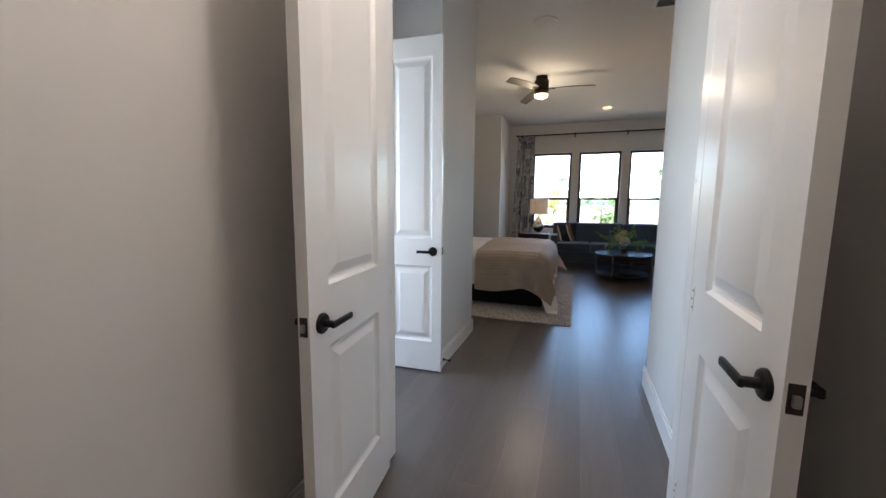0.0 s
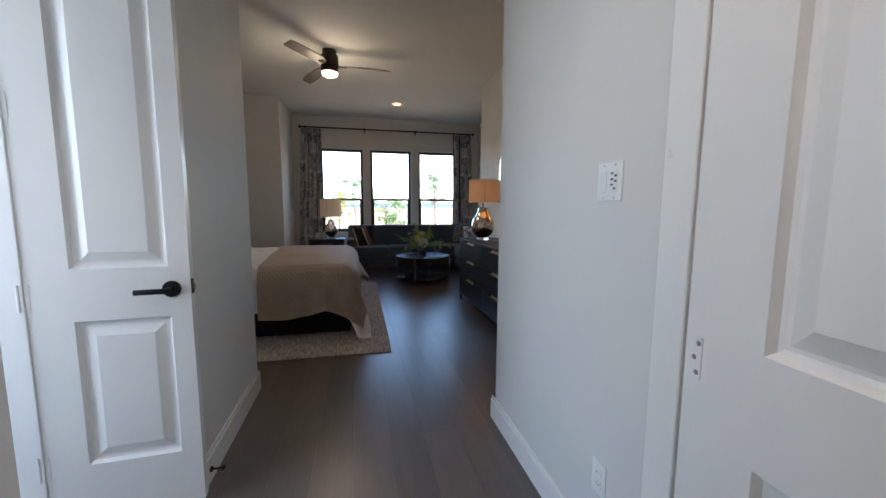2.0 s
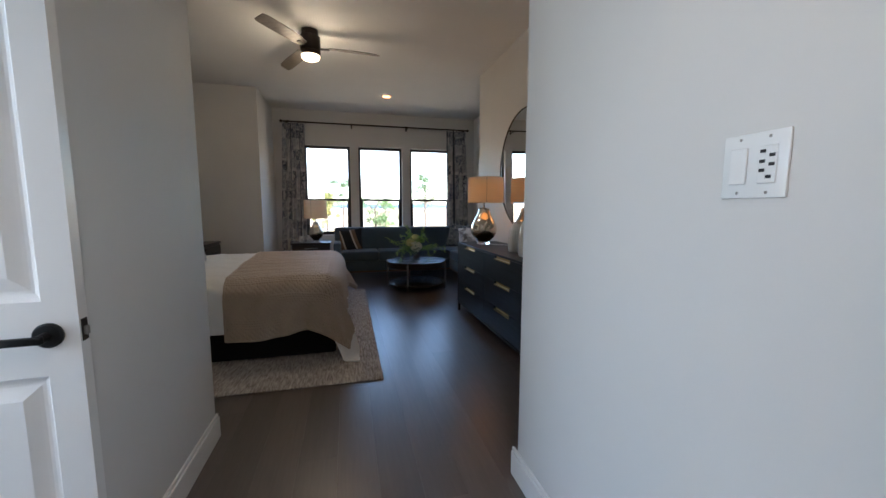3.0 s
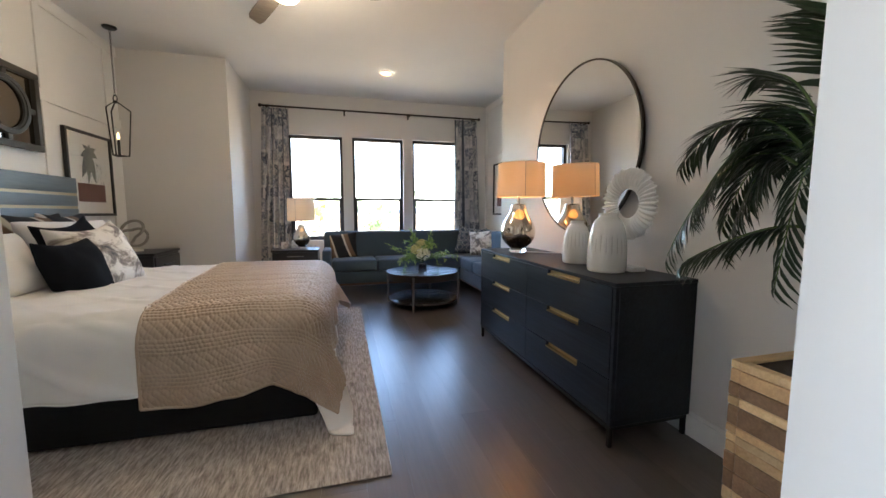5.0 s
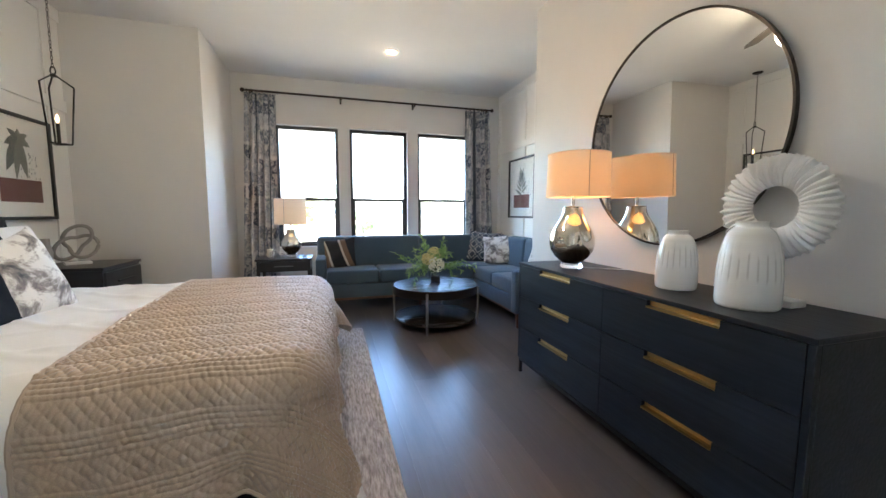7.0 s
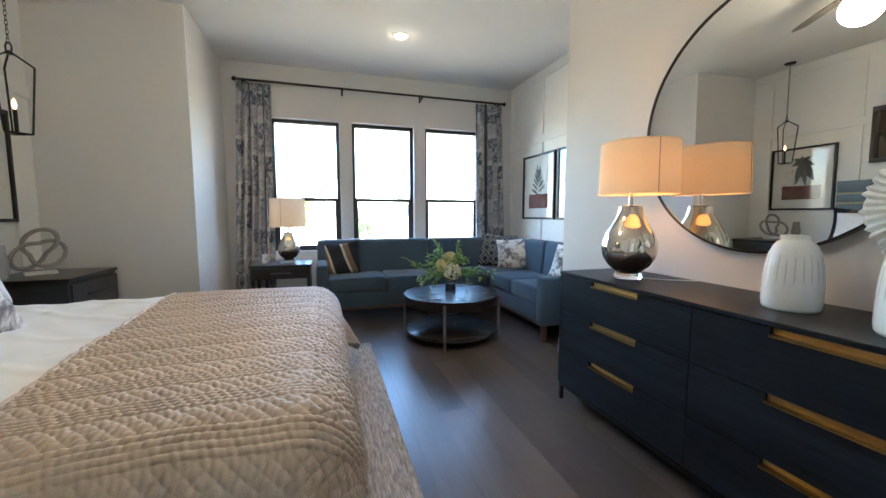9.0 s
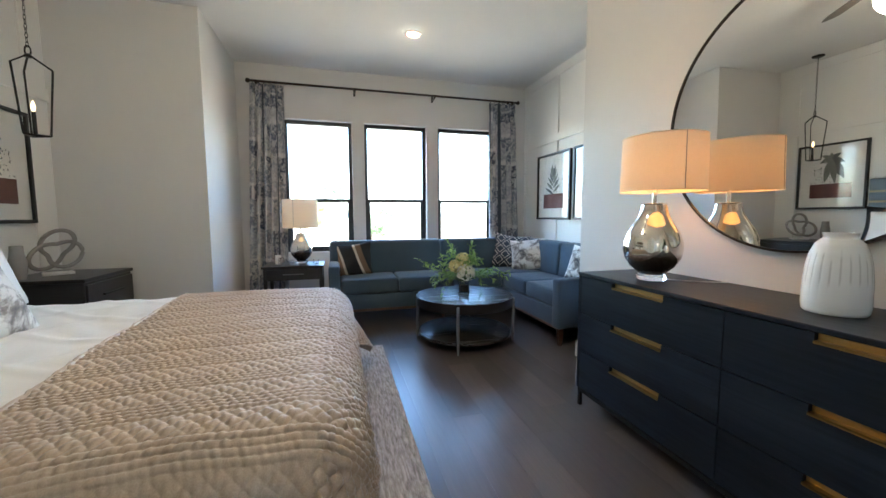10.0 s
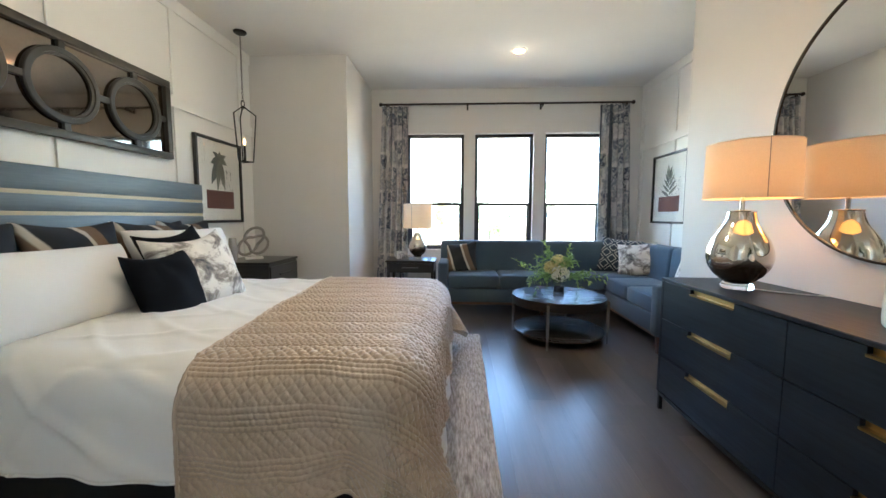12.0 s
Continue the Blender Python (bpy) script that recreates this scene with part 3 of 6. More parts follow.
def build_door(name, hinge, rz, width, toward, label, group, hinges=True, hz=0.93, stiles=(0.112, 0.112)):
    """A two-panel leaf hinged at its local origin, running along local x times toward."""
    d = thing(name, (*hinge, 0.0), rz, label, "door", group, "structure")
    h, half = 2.43, 0.0195
    st0, st1 = stiles
    s = toward
    X = lambda a: a * s

    def bx(a, b, z0, z1):
        return (min(X(a), X(b)), max(X(a), X(b)), -half, half, z0, z1)
    z_low0, z_low1, z_up0, z_up1 = 0.24, 0.82, 1.02, 2.295
    part("leaf", boxes(bx(0, st0, 0.012, h), bx(width - st1, width, 0.012, h), bx(st0, width - st1, 0.012, z_low0), bx(st0, width - st1, z_low1, z_up0)), M["door"], d)
    top = [(X(st0), h), (X(st0), z_up1)]
    n = 9
    for i in range(n):
        k = i / (n - 1)
        top.append((X(st0 + (width - st0 - st1) * k), z_up1 + 0.0 * (1 - (2 * k - 1) ** 2)))
    top.append((X(width - st1), h))
    part("top_rail", prism(top, -half, half), M["door"], d)
    xa, xb = sorted((X(st0), X(width - st1)))
    part("panel", raised_panel(arc_top(xa, xb, z_low0, z_low1, 0.0), half), M["door"], d, smooth=None)
    part("panel", raised_panel(arc_top(xa, xb, z_up0, z_up1, 0.0), half), M["door"], d, smooth=None)
    lever_set(d, X(width - 0.065), hz, -s, half)
    part("latch_plate", boxes((min(X(width - 0.001), X(width + 0.002)), max(X(width - 0.001), X(width + 0.002)), -0.013, 0.013, hz - 0.025, hz + 0.035), bevel=0.0005), M["bronze"], d, "dark bronze latch plate")
    part("latch_bolt", boxes((min(X(width), X(width + 0.010)), max(X(width), X(width + 0.010)), -0.007, 0.007, hz - 0.010, hz + 0.014), bevel=0.002), M["steel"], d)
    if hinges:
        for z in (0.25, 0.92, 1.6, 2.2):
            bm = lathe(((0.006, -0.05), (0.006, 0.05)), 12, (X(-0.003), -half - 0.004, z))
            hg = part("hinge", bm, M["white_plastic"], d, "white painted hinge")
            part("hinge_leaf", boxes((min(X(-0.001), X(0.028)), max(X(-0.001), X(0.028)), -half - 0.002, -half, z - 0.048, z + 0.048), bevel=0.0008), M["white_plastic"], hg)
    return d


build_door("door_1", (-0.432, 1.13), -84.0, 0.62, 1, "open white two-panel entry door with black lever", "entry doors", hz=0.908)
build_door("door_2", (0.789, 1.122), 89.2, 0.65, -1, "open white two-panel entry door with black lever", "entry doors", hz=0.925, stiles=(0.147, 0.113))
build_door("door_3", (-1.075, 2.168), 3.5, 0.54, 1, "white two-panel side door standing open against the wall", "passage doors", stiles=(0.150, 0.074))


def casing(name, spans, label="white painted door casing"):
    structure("trim_" + name, boxes(*spans, bevel=0.003), M["trim"], label, "trim", smooth=40)


casing("entry_jamb", ((-0.457, -0.440, 1.09, 1.25, 0, 2.452), (0.772, 0.8095, 1.1345, 1.216, 0, 2.452), (-0.457, 0.8095, 1.09, 1.25, 2.452, 2.4695)), "white painted entry door jamb")
casing("entry_hall", ((-0.54, -0.458, 1.085, 1.105, 0, 2.46), (0.813, 0.895, 1.085, 1.105, 0, 2.46), (-0.54, 0.895, 1.085, 1.105, 2.472, 2.55)))
casing("entry_passage", ((-0.54, -0.458, 1.235, 1.255, 0, 2.46), (0.828, 0.898, 1.2355, 1.248, 0, 2.46), (-0.54, 0.897, 1.235, 1.255, 2.472, 2.55)))
casing("side_door", ((-1.062, -1.042, 1.335, 1.425, 0, 2.46), (-1.062, -1.042, 2.185, 2.255, 0, 2.46), (-1.062, -1.042, 1.335, 2.255, 2.46, 2.55)))
casing("side_jamb", ((-1.20, -1.06, 1.42, 1.437, 0, 2.46), (-1.20, -1.06, 2.143, 2.16, 0, 2.46), (-1.20, -1.06, 1.437, 2.143, 2.443, 2.46)), "white painted side door jamb")


def hinge_plate(z):
    """A rounded plate with three screws on the open leaf, beside its hinged edge."""
    door, face = bpy.data.objects["door_2"], 0.0195
    pts = [(-0.012, -0.042)]
    for c, s0 in ((-0.026, -90), (0.026, 0)):
        pts += [(0.016 * math.cos(radians(s0 + 15 * k)), c + 0.016 * math.sin(radians(s0 + 15 * k))) for k in range(7)]
    pts.append((-0.012, 0.042))
    bm = prism(pts, face, face + 0.002)
    bmesh.ops.translate(bm, verts=bm.verts[:], vec=(-0.026, 0, z))
    h = part("hinge", bm, M["trim"], door, "white painted hinge plate", smooth=None)
    for x, zz in ((-0.004, 0.029), (0.004, 0.0), (-0.003, -0.029)):
        bm = lathe(((0.0052, 0.0), (0.0042, 0.0012), (0.0020, 0.0004), (0.0001, 0.0004)), 12)
        bmesh.ops.rotate(bm, verts=bm.verts[:], matrix=Matrix.Rotation(radians(-90), 3, "X"))
        bmesh.ops.translate(bm, verts=bm.verts[:], vec=(-0.026 + x, face + 0.002, z + zz))
        part("screw", bm, M["steel"], h, "small steel screw")


for hz in (0.25, 0.97, 2.2):
    hinge_plate(hz)


def door_stop():
    s = thing("door_stop", (-0.554, 2.30, 0.06), 0, "small black door stop on the baseboard", "door stop")
    bm = lathe(((0.014, 0.0), (0.012, 0.008), (0.005, 0.010), (0.005, 0.045), (0.010, 0.047), (0.010, 0.060), (0.0001, 0.062)), 14)
    bmesh.ops.rotate(bm, verts=bm.verts[:], matrix=Matrix.Rotation(radians(90), 3, "Y"))
    part("stem", bm, M["black"], s)


door_stop()


def wall_plates():
    s = thing("light_switch", (0.90, 1.56, 1.34), 0, "white double switch plate with dimmer buttons on the wall", "light switch")
    part("plate", boxes((-0.006, 0.0, -0.058, 0.058, -0.06, 0.06), bevel=0.0022, seg=2), M["white_plastic"], s)
    part("rocker", boxes((-0.010, -0.006, 0.010, 0.042, -0.034, 0.034), bevel=0.0015), M["white_plastic"], s)
    part("dimmer", boxes((-0.009, -0.006, -0.042, -0.010, -0.034, 0.034), bevel=0.0015), M["white_plastic"], s)
    for y, z in ((-0.018, 0.024), (-0.034, 0.016), (-0.018, 0.006), (-0.034, 0.0), (-0.018, -0.010), (-0.030, -0.022)):
        part("button", boxes((-0.0105, -0.009, y - 0.0045, y + 0.0045, z - 0.003, z + 0.003)), M["black_plastic"], s, "black dimmer button", smooth=None)
    for y in (-0.026, 0.026):
        for z in (-0.05, 0.05):
            bm = lathe(((0.003, 0), (0.0001, 0.0012)), 10)
            bmesh.ops.rotate(bm, verts=bm.verts[:], matrix=Matrix.Rotation(radians(-90), 3, "Y"))
            bmesh.ops.translate(bm, verts=bm.verts[:], vec=(-0.006, y, z))
            part("screw", bm, M["steel"], s)

    def outlet(place, rz, group="wall outlets"):
        o = thing("wall_outlet", place, rz, "white wall socket plate above the baseboard", "outlet", group)
        part("plate", boxes((-0.005, 0.0, -0.035, 0.035, -0.058, 0.058), bevel=0.002, seg=2), M["white_plastic"], o)
        for z in (-0.02, 0.02):
            f = part("socket", boxes((-0.0075, -0.005, -0.016, 0.016, z - 0.014, z + 0.014), bevel=0.002), M["white_plastic"], o)
            for y in (-0.006, 0.006):
                part("slot", boxes((-0.0079, -0.0074, y - 0.001, y + 0.001, z - 0.003, z + 0.006)), M["black_plastic"], f, smooth=None)
    outlet((0.90, 1.535, 0.36), 0)


wall_plates()


# ---- ceiling things ----
def ceiling_fan():
    f = thing("ceiling_fan", (-0.170, 5.25, CEIL), 0, "dark bronze ceiling fan with three wooden blades and a lit lamp", "ceiling fan")
    part("canopy", lathe(((0.080, 0.0), (0.080, -0.042), (0.074, -0.050), (0.06, -0.052)), 32), M["bronze"], f)
    part("motor", lathe(((0.06, -0.052), (0.094, -0.057), (0.100, -0.066), (0.100, -0.188), (0.092, -0.200), (0.07, -0.203)), 36), M["bronze"], f)
    part("light_ring", lathe(((0.07, -0.203), (0.098, -0.207), (0.098, -0.243), (0.094, -0.247)), 36), M["bronze"], f)
    part("diffuser", lathe(((0.092, -0.234), (0.092, -0.258), (0.08, -0.278), (0.05, -0.291), (0.0001, -0.295)), 32), M["lamp_glow"], f, "glowing white lamp glass")
    for k in range(3):
        a = radians(239 + 120 * k)
        bm = bmesh.new()
        rows = []
        for i in range(13):
            r = 0.10 + 0.60 * i / 12
            w = 0.05 + 0.012 * math.sin(i / 12 * 2.4)
            if i == 12:
                w *= 0.72
            if i < 2:
                w *= 0.7
            lift = 0.012 - 0.018 * (i / 12) ** 2
            row = []
            for j, c in ((0, -1), (1, 1)):
                for t in (-0.004, 0.004):
                    row.append(bm.verts.new((r, c * w, -0.178 + lift + c * 0.014 + t)))
            rows.append(row)
        for p, q in zip(rows, rows[1:]):
            for i, j in ((0, 1), (1, 3), (3, 2), (2, 0)):
                bm.faces.new((p[i], p[j], q[j], q[i]))
        bm.faces.new((rows[0][0], rows[0][2], rows[0][3], rows[0][1]))
        bm.faces.new((rows[-1][1], rows[-1][3], rows[-1][2], rows[-1][0]))
        bmesh.ops.recalc_face_normals(bm, faces=bm.faces[:])
        bmesh.ops.rotate(bm, verts=bm.verts[:], matrix=Matrix.Rotation(a, 3, "Z"))
        blade = part("blade", bm, M["fan_wood"], f, "grey-brown wooden blade")
        iron = boxes((0.085, 0.19, -0.02, 0.02, -0.180, -0.171), bevel=0.003)
        bmesh.ops.rotate(iron, verts=iron.verts[:], matrix=Matrix.Rotation(a, 3, "Z"))
        part("bracket", iron, M["bronze"], blade)


M["fan_wood"] = wood("weathered_fan_wood", (0.10, 0.085, 0.072), (0.20, 0.17, 0.145), 0.5, "X", 1.0, 0.08)
ceiling_fan()


def recessed_light(x, y):
    r = thing("recessed_light", (x, y, CEIL), 0, "lit round recessed light in the ceiling", "recessed light")
    part("trim_ring", lathe(((0.062, -0.004), (0.066, -0.010), (0.088, -0.006), (0.092, -0.0005)), 40), M["white_plastic"], r)
    part("lens", lathe(((0.0001, -0.007), (0.063, -0.007)), 32), M["can_glow"], r, "glowing lens")


M["can_glow"] = emitter("lit_recessed_lens", (1.0, 0.60, 0.28), 0.25)
recessed_light(0.813, 7.335)


def ceiling_bits():
    s = thing("ceiling_speaker", (0.0, 3.64, CEIL), 0, "round white speaker grille in the ceiling", "speaker")
    part("rim", lathe(((0.100, -0.003), (0.104, -0.009), (0.118, -0.007), (0.122, -0.0005)), 40), M["white_plastic"], s)
    part("grille", lathe(((0.0001, -0.006), (0.102, -0.005)), 32), M["grille"], s)
    v = thing("ceiling_vent", (1.10, 3.60, CEIL), 0, "white metal air vent in the ceiling", "vent")
    part("frame", boxes((-0.17, -0.14, -0.10, 0.10, -0.008, 0), (0.14, 0.17, -0.10, 0.10, -0.008, 0), (-0.14, 0.14, -0.10, -0.07, -0.008, 0), (-0.14, 0.14, 0.07, 0.10, -0.008, 0), bevel=0.002), M["white_plastic"], v)
    # no opening here: a dark sheet paints the shade behind the slats
    part("backing", boxes((-0.14, 0.14, -0.07, 0.07, -0.001, -0.0002)), M["gap"], v, "thin dark sheet in place of the duct's shade", smooth=None)
    for i in range(7):
        bm = boxes((-0.14, 0.14, -0.008, 0.008, -0.0007, 0.0007))
        bmesh.ops.rotate(bm, verts=bm.verts[:], matrix=Matrix.Rotation(radians(24), 3, "X"))
        bmesh.ops.translate(bm, verts=bm.verts[:], vec=(0, -0.06 + 0.02 * i, -0.0048))
        part("slat", bm, M["white_plastic"], v, smooth=None)


M["grille"] = plain("speaker_mesh", (0.62, 0.61, 0.59), 0.6, vary=0.05, grain=600, bump=0.5)
ceiling_bits()


def pendant():
    p = thing("pendant_lantern", (-2.03, 6.79, CEIL), 0, "black open-frame lantern pendant on a chain with a candle bulb", "pendant light")
    part("canopy", lathe(((0.062, 0), (0.062, -0.008), (0.05, -0.020), (0.012, -0.026), (0.0001, -0.026)), 28), M["black"], p)
    z, k = -0.03, 0
    while z > -0.66:
        bm = tube([(0.0075 * math.cos(a), 0, z - 0.018 + 0.020 * math.sin(a)) for a in [2 * math.pi * i / 10 for i in range(10)]], 0.0022, 5, closed=True)
        if k % 2:
            bmesh.ops.rotate(bm, verts=bm.verts[:], matrix=Matrix.Rotation(radians(90), 3, "Z"))
        part("link", bm, M["black"], p)
        z -= 0.0305
        k += 1
    top, bot, apex = -0.815, -1.278, -0.735
    a, b, r = 0.118, 0.080, 0.0062
    corners = [(math.cos(radians(15 + 120 * k)), math.sin(radians(15 + 120 * k))) for k in range(3)]
    part("hub", lathe(((0.0001, apex - 0.012), (0.020, apex - 0.010), (0.022, apex + 0.004), (0.010, apex + 0.016), (0.0001, apex + 0.018)), 12), M["black"], p)
    for k in range(3):
        (cx, cy), (nx, ny) = corners[k], corners[(k + 1) % 3]
        part("post", tube([(cx * a, cy * a, top), (cx * b, cy * b, bot)], r, 4), M["black"], p)
        part("arm", tube([(cx * 0.016, cy * 0.016, apex), (cx * a, cy * a, top)], r, 4), M["black"], p)
        part("rail", tube([(cx * b, cy * b, bot), (nx * b, ny * b, bot)], r, 4), M["black"], p)
        part("base_bar", tube([(0, 0, bot), (cx * b, cy * b, bot)], 0.005, 4), M["black"], p)
    part("loop", tube([(0.017 * math.cos(t), 0, -0.70 + 0.035 * math.sin(t)) for t in [2 * math.pi * i / 16 for i in range(16)]], 0.005, 6, closed=True), M["black"], p)
    c = part("candle", lathe(((0.012, bot), (0.012, bot + 0.16), (0.010, bot + 0.165), (0.0001, bot + 0.165)), 16), M["black"], p, "black candle sleeve")
    part("flame_bulb", lathe(((0.006, bot + 0.165), (0.013, bot + 0.185), (0.014, bot + 0.20), (0.008, bot + 0.225), (0.0001, bot + 0.245)), 16), M["warm_glow"], c, "glowing candle bulb")


pendant()


# ---- walls: pictures and mirrors ----
def framed_art(name, place, rz, w, h, art, label, group):
    """A picture on a wall; it faces local -y."""
    p = thing(name, place, rz, label, "picture", group)
    f = 0.026
    part("frame", boxes((-w / 2, -w / 2 + f, -0.035, 0, -h / 2, h / 2), (w / 2 - f, w / 2, -0.035, 0, -h / 2, h / 2), (-w / 2 + f, w / 2 - f, -0.035, 0, -h / 2, -h / 2 + f), (-w / 2 + f, w / 2 - f, -0.035, 0, h / 2 - f, h / 2), bevel=0.002), M["black_plastic"], p, "thin black frame")
    part("mat_board", boxes((-w / 2 + f, w / 2 - f, -0.016, -0.008, -h / 2 + f, h / 2 - f)), M["paper"], p, "off-white paper mount", smooth=None)
    aw, ah = w * 0.60, h * 0.66
    base = -ah / 2
    part("printed_block", boxes((-aw / 2, aw / 2, -0.0172, -0.016, base, base + ah * 0.33)), M["maroon"], p, "dark red-brown printed block", smooth=None)
    rng = random.Random(art)
    leaves = []
    if art % 2:
        for ang, ln, wd in ((243, 0.30, 0.050), (262, 0.34, 0.034), (282, 0.32, 0.040), (205, 0.15, 0.032), (335, 0.13, 0.030), (20, 0.11, 0.024), (150, 0.11, 0.022), (85, 0.07, 0.02)):
            leaves.append((0.0, base + ah * 0.92, ang, ln, wd))
    else:
        for i in range(11):
            leaves.append((0.0, base + ah * (0.33 + 0.045 * i), 25 + 5 * i if i % 2 else 155 - 5 * i, 0.20 - 0.006 * i, 0.018))
    for i, (x, z, ang, ln, wd) in enumerate(leaves):
        ca, sa = math.cos(radians(ang)), math.sin(radians(ang))
        pts = []
        for k in range(11):
            u = k / 10
            pts.append((u * ln, wd * math.sin(math.pi * u ** 0.8)))
        outline = pts + [(u, -v) for u, v in reversed(pts[1:-1])]
        poly = [(x + u * ca - v * sa, z + u * sa + v * ca) for u, v in outline]
        part("printed_leaf", prism(poly, -0.0173 - 0.0002 * i, -0.016), M["sage"] if i % 3 else M["slate_ink"], p, "grey-green printed leaf", smooth=None)
    bm = bmesh.new()
    for i in range(42):
        x, z = rng.uniform(-0.02, aw / 2), base + ah * rng.uniform(0.36, 0.72)
        s = rng.uniform(0.004, 0.008)
        prism([(x - s * 0.6, z - s), (x + s * 0.4, z - s * 1.2), (x + s * 0.7, z + s), (x - s * 0.3, z + s * 1.3)], -0.0168, -0.016, bm)
    tagged(part("printed_dots", bm, M["slate_ink"], p, "dark printed seeds", smooth=None), kind="stuff")
    g = part("glazing", boxes((-w / 2 + f, w / 2 - f, -0.024, -0.022, -h / 2 + f, h / 2 - f)), M["pane"], p, smooth=None)
    g.visible_shadow = False
    return p


M["paper"] = plain("mount_paper", (0.74, 0.73, 0.69), 0.8, vary=0.02, bump=0.05)
M["maroon"] = plain("maroon_ink", (0.13, 0.045, 0.035), 0.7, vary=0.15)
M["sage"] = plain("sage_ink", (0.17, 0.18, 0.15), 0.7, vary=0.25, grain=25)
M["slate_ink"] = plain("slate_ink", (0.10, 0.11, 0.105), 0.7, vary=0.2)
framed_art("framed_picture", (HEAD_X + 0.003, 6.71, 1.565), 90, 0.71, 0.83, 1, "black-framed botanical print above the bedside table", "botanical prints")
framed_art("framed_picture", (ALC_R - 0.003, 7.725, 1.57), -90, 0.76, 0.85, 2, "black-framed leaf print above the sofa", "botanical prints")
framed_art("framed_picture", (ALC_R - 0.003, 6.90, 1.57), -90, 0.76, 0.85, 3, "black-framed leaf print above the sofa", "botanical prints")


def round_mirror():
    r, n = 0.615, 96
    m = thing("round_mirror", (DRESS_X - 0.024, 4.58, 1.645), 0, "large round mirror with a thin dark metal frame", "mirror")
    m.matrix_basis = pose(DRESS_X - 0.024, 4.58, 1.645, 0, -0.8, 0.1)
    ring = lathe(((r - 0.006, 0.0), (r + 0.005, 0.0), (r + 0.005, 0.024), (r - 0.006, 0.024), (r - 0.006, 0.016), (r - 0.006, 0.0)), n)
    for f in [f for f in ring.faces if len(f.verts) > 4]:
        ring.faces.remove(f)
    bmesh.ops.rotate(ring, verts=ring.verts[:], matrix=Matrix.Rotation(radians(-90), 3, "Y"))
    part("frame", ring, M["bronze"], m)
    gl = lathe(((r - 0.007, 0.004), (r - 0.007, 0.018)), n)
    bmesh.ops.rotate(gl, verts=gl.verts[:], matrix=Matrix.Rotation(radians(-90), 3, "Y"))
    part("mirror_glass", gl, M["mirror"], m, "clear silvered glass", smooth=30)


round_mirror()


def fret_mirror():
    """Long mirror over the bed with three rings in a dark frame."""
    m = thing("fretwork_mirror", (HEAD_X + 0.020, 5.225, 2.0), 0, "long dark-framed mirror with three open rings above the headboard", "mirror")
    hw, hh, f = 0.83, 0.315, 0.05
    part("frame", boxes((0, 0.045, -hw, hw, hh - f, hh), (0, 0.045, -hw, hw, -hh, -hh + f), (0, 0.045, -hw, -hw + f, -hh + f, hh - f), (0, 0.045, hw - f, hw, -hh + f, hh - f), bevel=0.006, seg=2), M["pewter"], m)
    part("mirror_glass", boxes((0.001, 0.010, -hw + 0.02, hw - 0.02, -hh + 0.02, hh - 0.02)), M["dark_mirror"], m, "slightly smoked mirror glass", smooth=None)
    R = 0.20
    for k in (-1, 0, 1):
        ring = lathe(((R - 0.026, 0.011), (R - 0.026, 0.026), (R - 0.018, 0.030), (R - 0.012, 0.030), (R - 0.010, 0.038), (R + 0.016, 0.040), (R + 0.022, 0.034), (R + 0.022, 0.011), (R - 0.026, 0.011)), 48)
        for fc in [fc for fc in ring.faces if len(fc.verts) > 4]:
            ring.faces.remove(fc)
        bmesh.ops.rotate(ring, verts=ring.verts[:], matrix=Matrix.Rotation(radians(90), 3, "Y"))
        bmesh.ops.translate(ring, verts=ring.verts[:], vec=(0, 0.51 * k, 0))
        part("ring", ring, M["pewter"], m)
        for z0, z1 in ((R + 0.015, hh - f + 0.004), (-hh + f - 0.004, -R - 0.015)):
            part("bar", boxes((0.011, 0.034, 0.51 * k - 0.02, 0.51 * k + 0.02, z0, z1), bevel=0.003), M["pewter"], m)
    for a, b in ((-hw + f - 0.004, -0.51 - R - 0.015), (-0.51 + R + 0.015, -R - 0.015), (R + 0.015, 0.51 - R - 0.015), (0.51 + R + 0.015, hw - f + 0.004)):
        part("bar", boxes((0.011, 0.034, a, b, -0.02, 0.02), bevel=0.003), M["pewter"], m)


fret_mirror()


# ---- curtains ----
def curtain_rod():
    r = thing("curtain_rod", (0.785, 8.40, 2.795), 0, "dark metal curtain rod with ball ends above the windows", "curtain rod")
    bm = tube([(-1.72, 0, 0), (1.72, 0, 0)], 0.0135, 16)
    part("pole", bm, M["bronze"], r)
    for s in (-1, 1):
        bm = bmesh.new()
        bmesh.ops.create_uvsphere(bm, u_segments=20, v_segments=12, radius=0.027, matrix=Matrix.Translation((s * 1.748, 0, 0)))
        part("finial", bm, M["bronze"], r)
    for x in (-1.66, -0.52, 0.52, 1.66):
        part("bracket", boxes((x - 0.011, x + 0.011, -0.018, 0.14, -0.035, -0.014), (x - 0.013, x + 0.013, 0.13, 0.14, -0.05, 0.05), (x - 0.011, x + 0.011, -0.022, -0.014, -0.035, 0.01), bevel=0.002), M["bronze"], r)
    for x0, x1 in ((-1.70, -1.33), (1.33, 1.70)):
        for i in range(7):
            x = x0 + (x1 - x0) * i / 6
            part("ring", tube([(x, 0.021 * math.cos(t), -0.004 + 0.021 * math.sin(t)) for t in [2 * math.pi * k / 16 for k in range(16)]], 0.0025, 6, closed=True), M["bronze"], r)


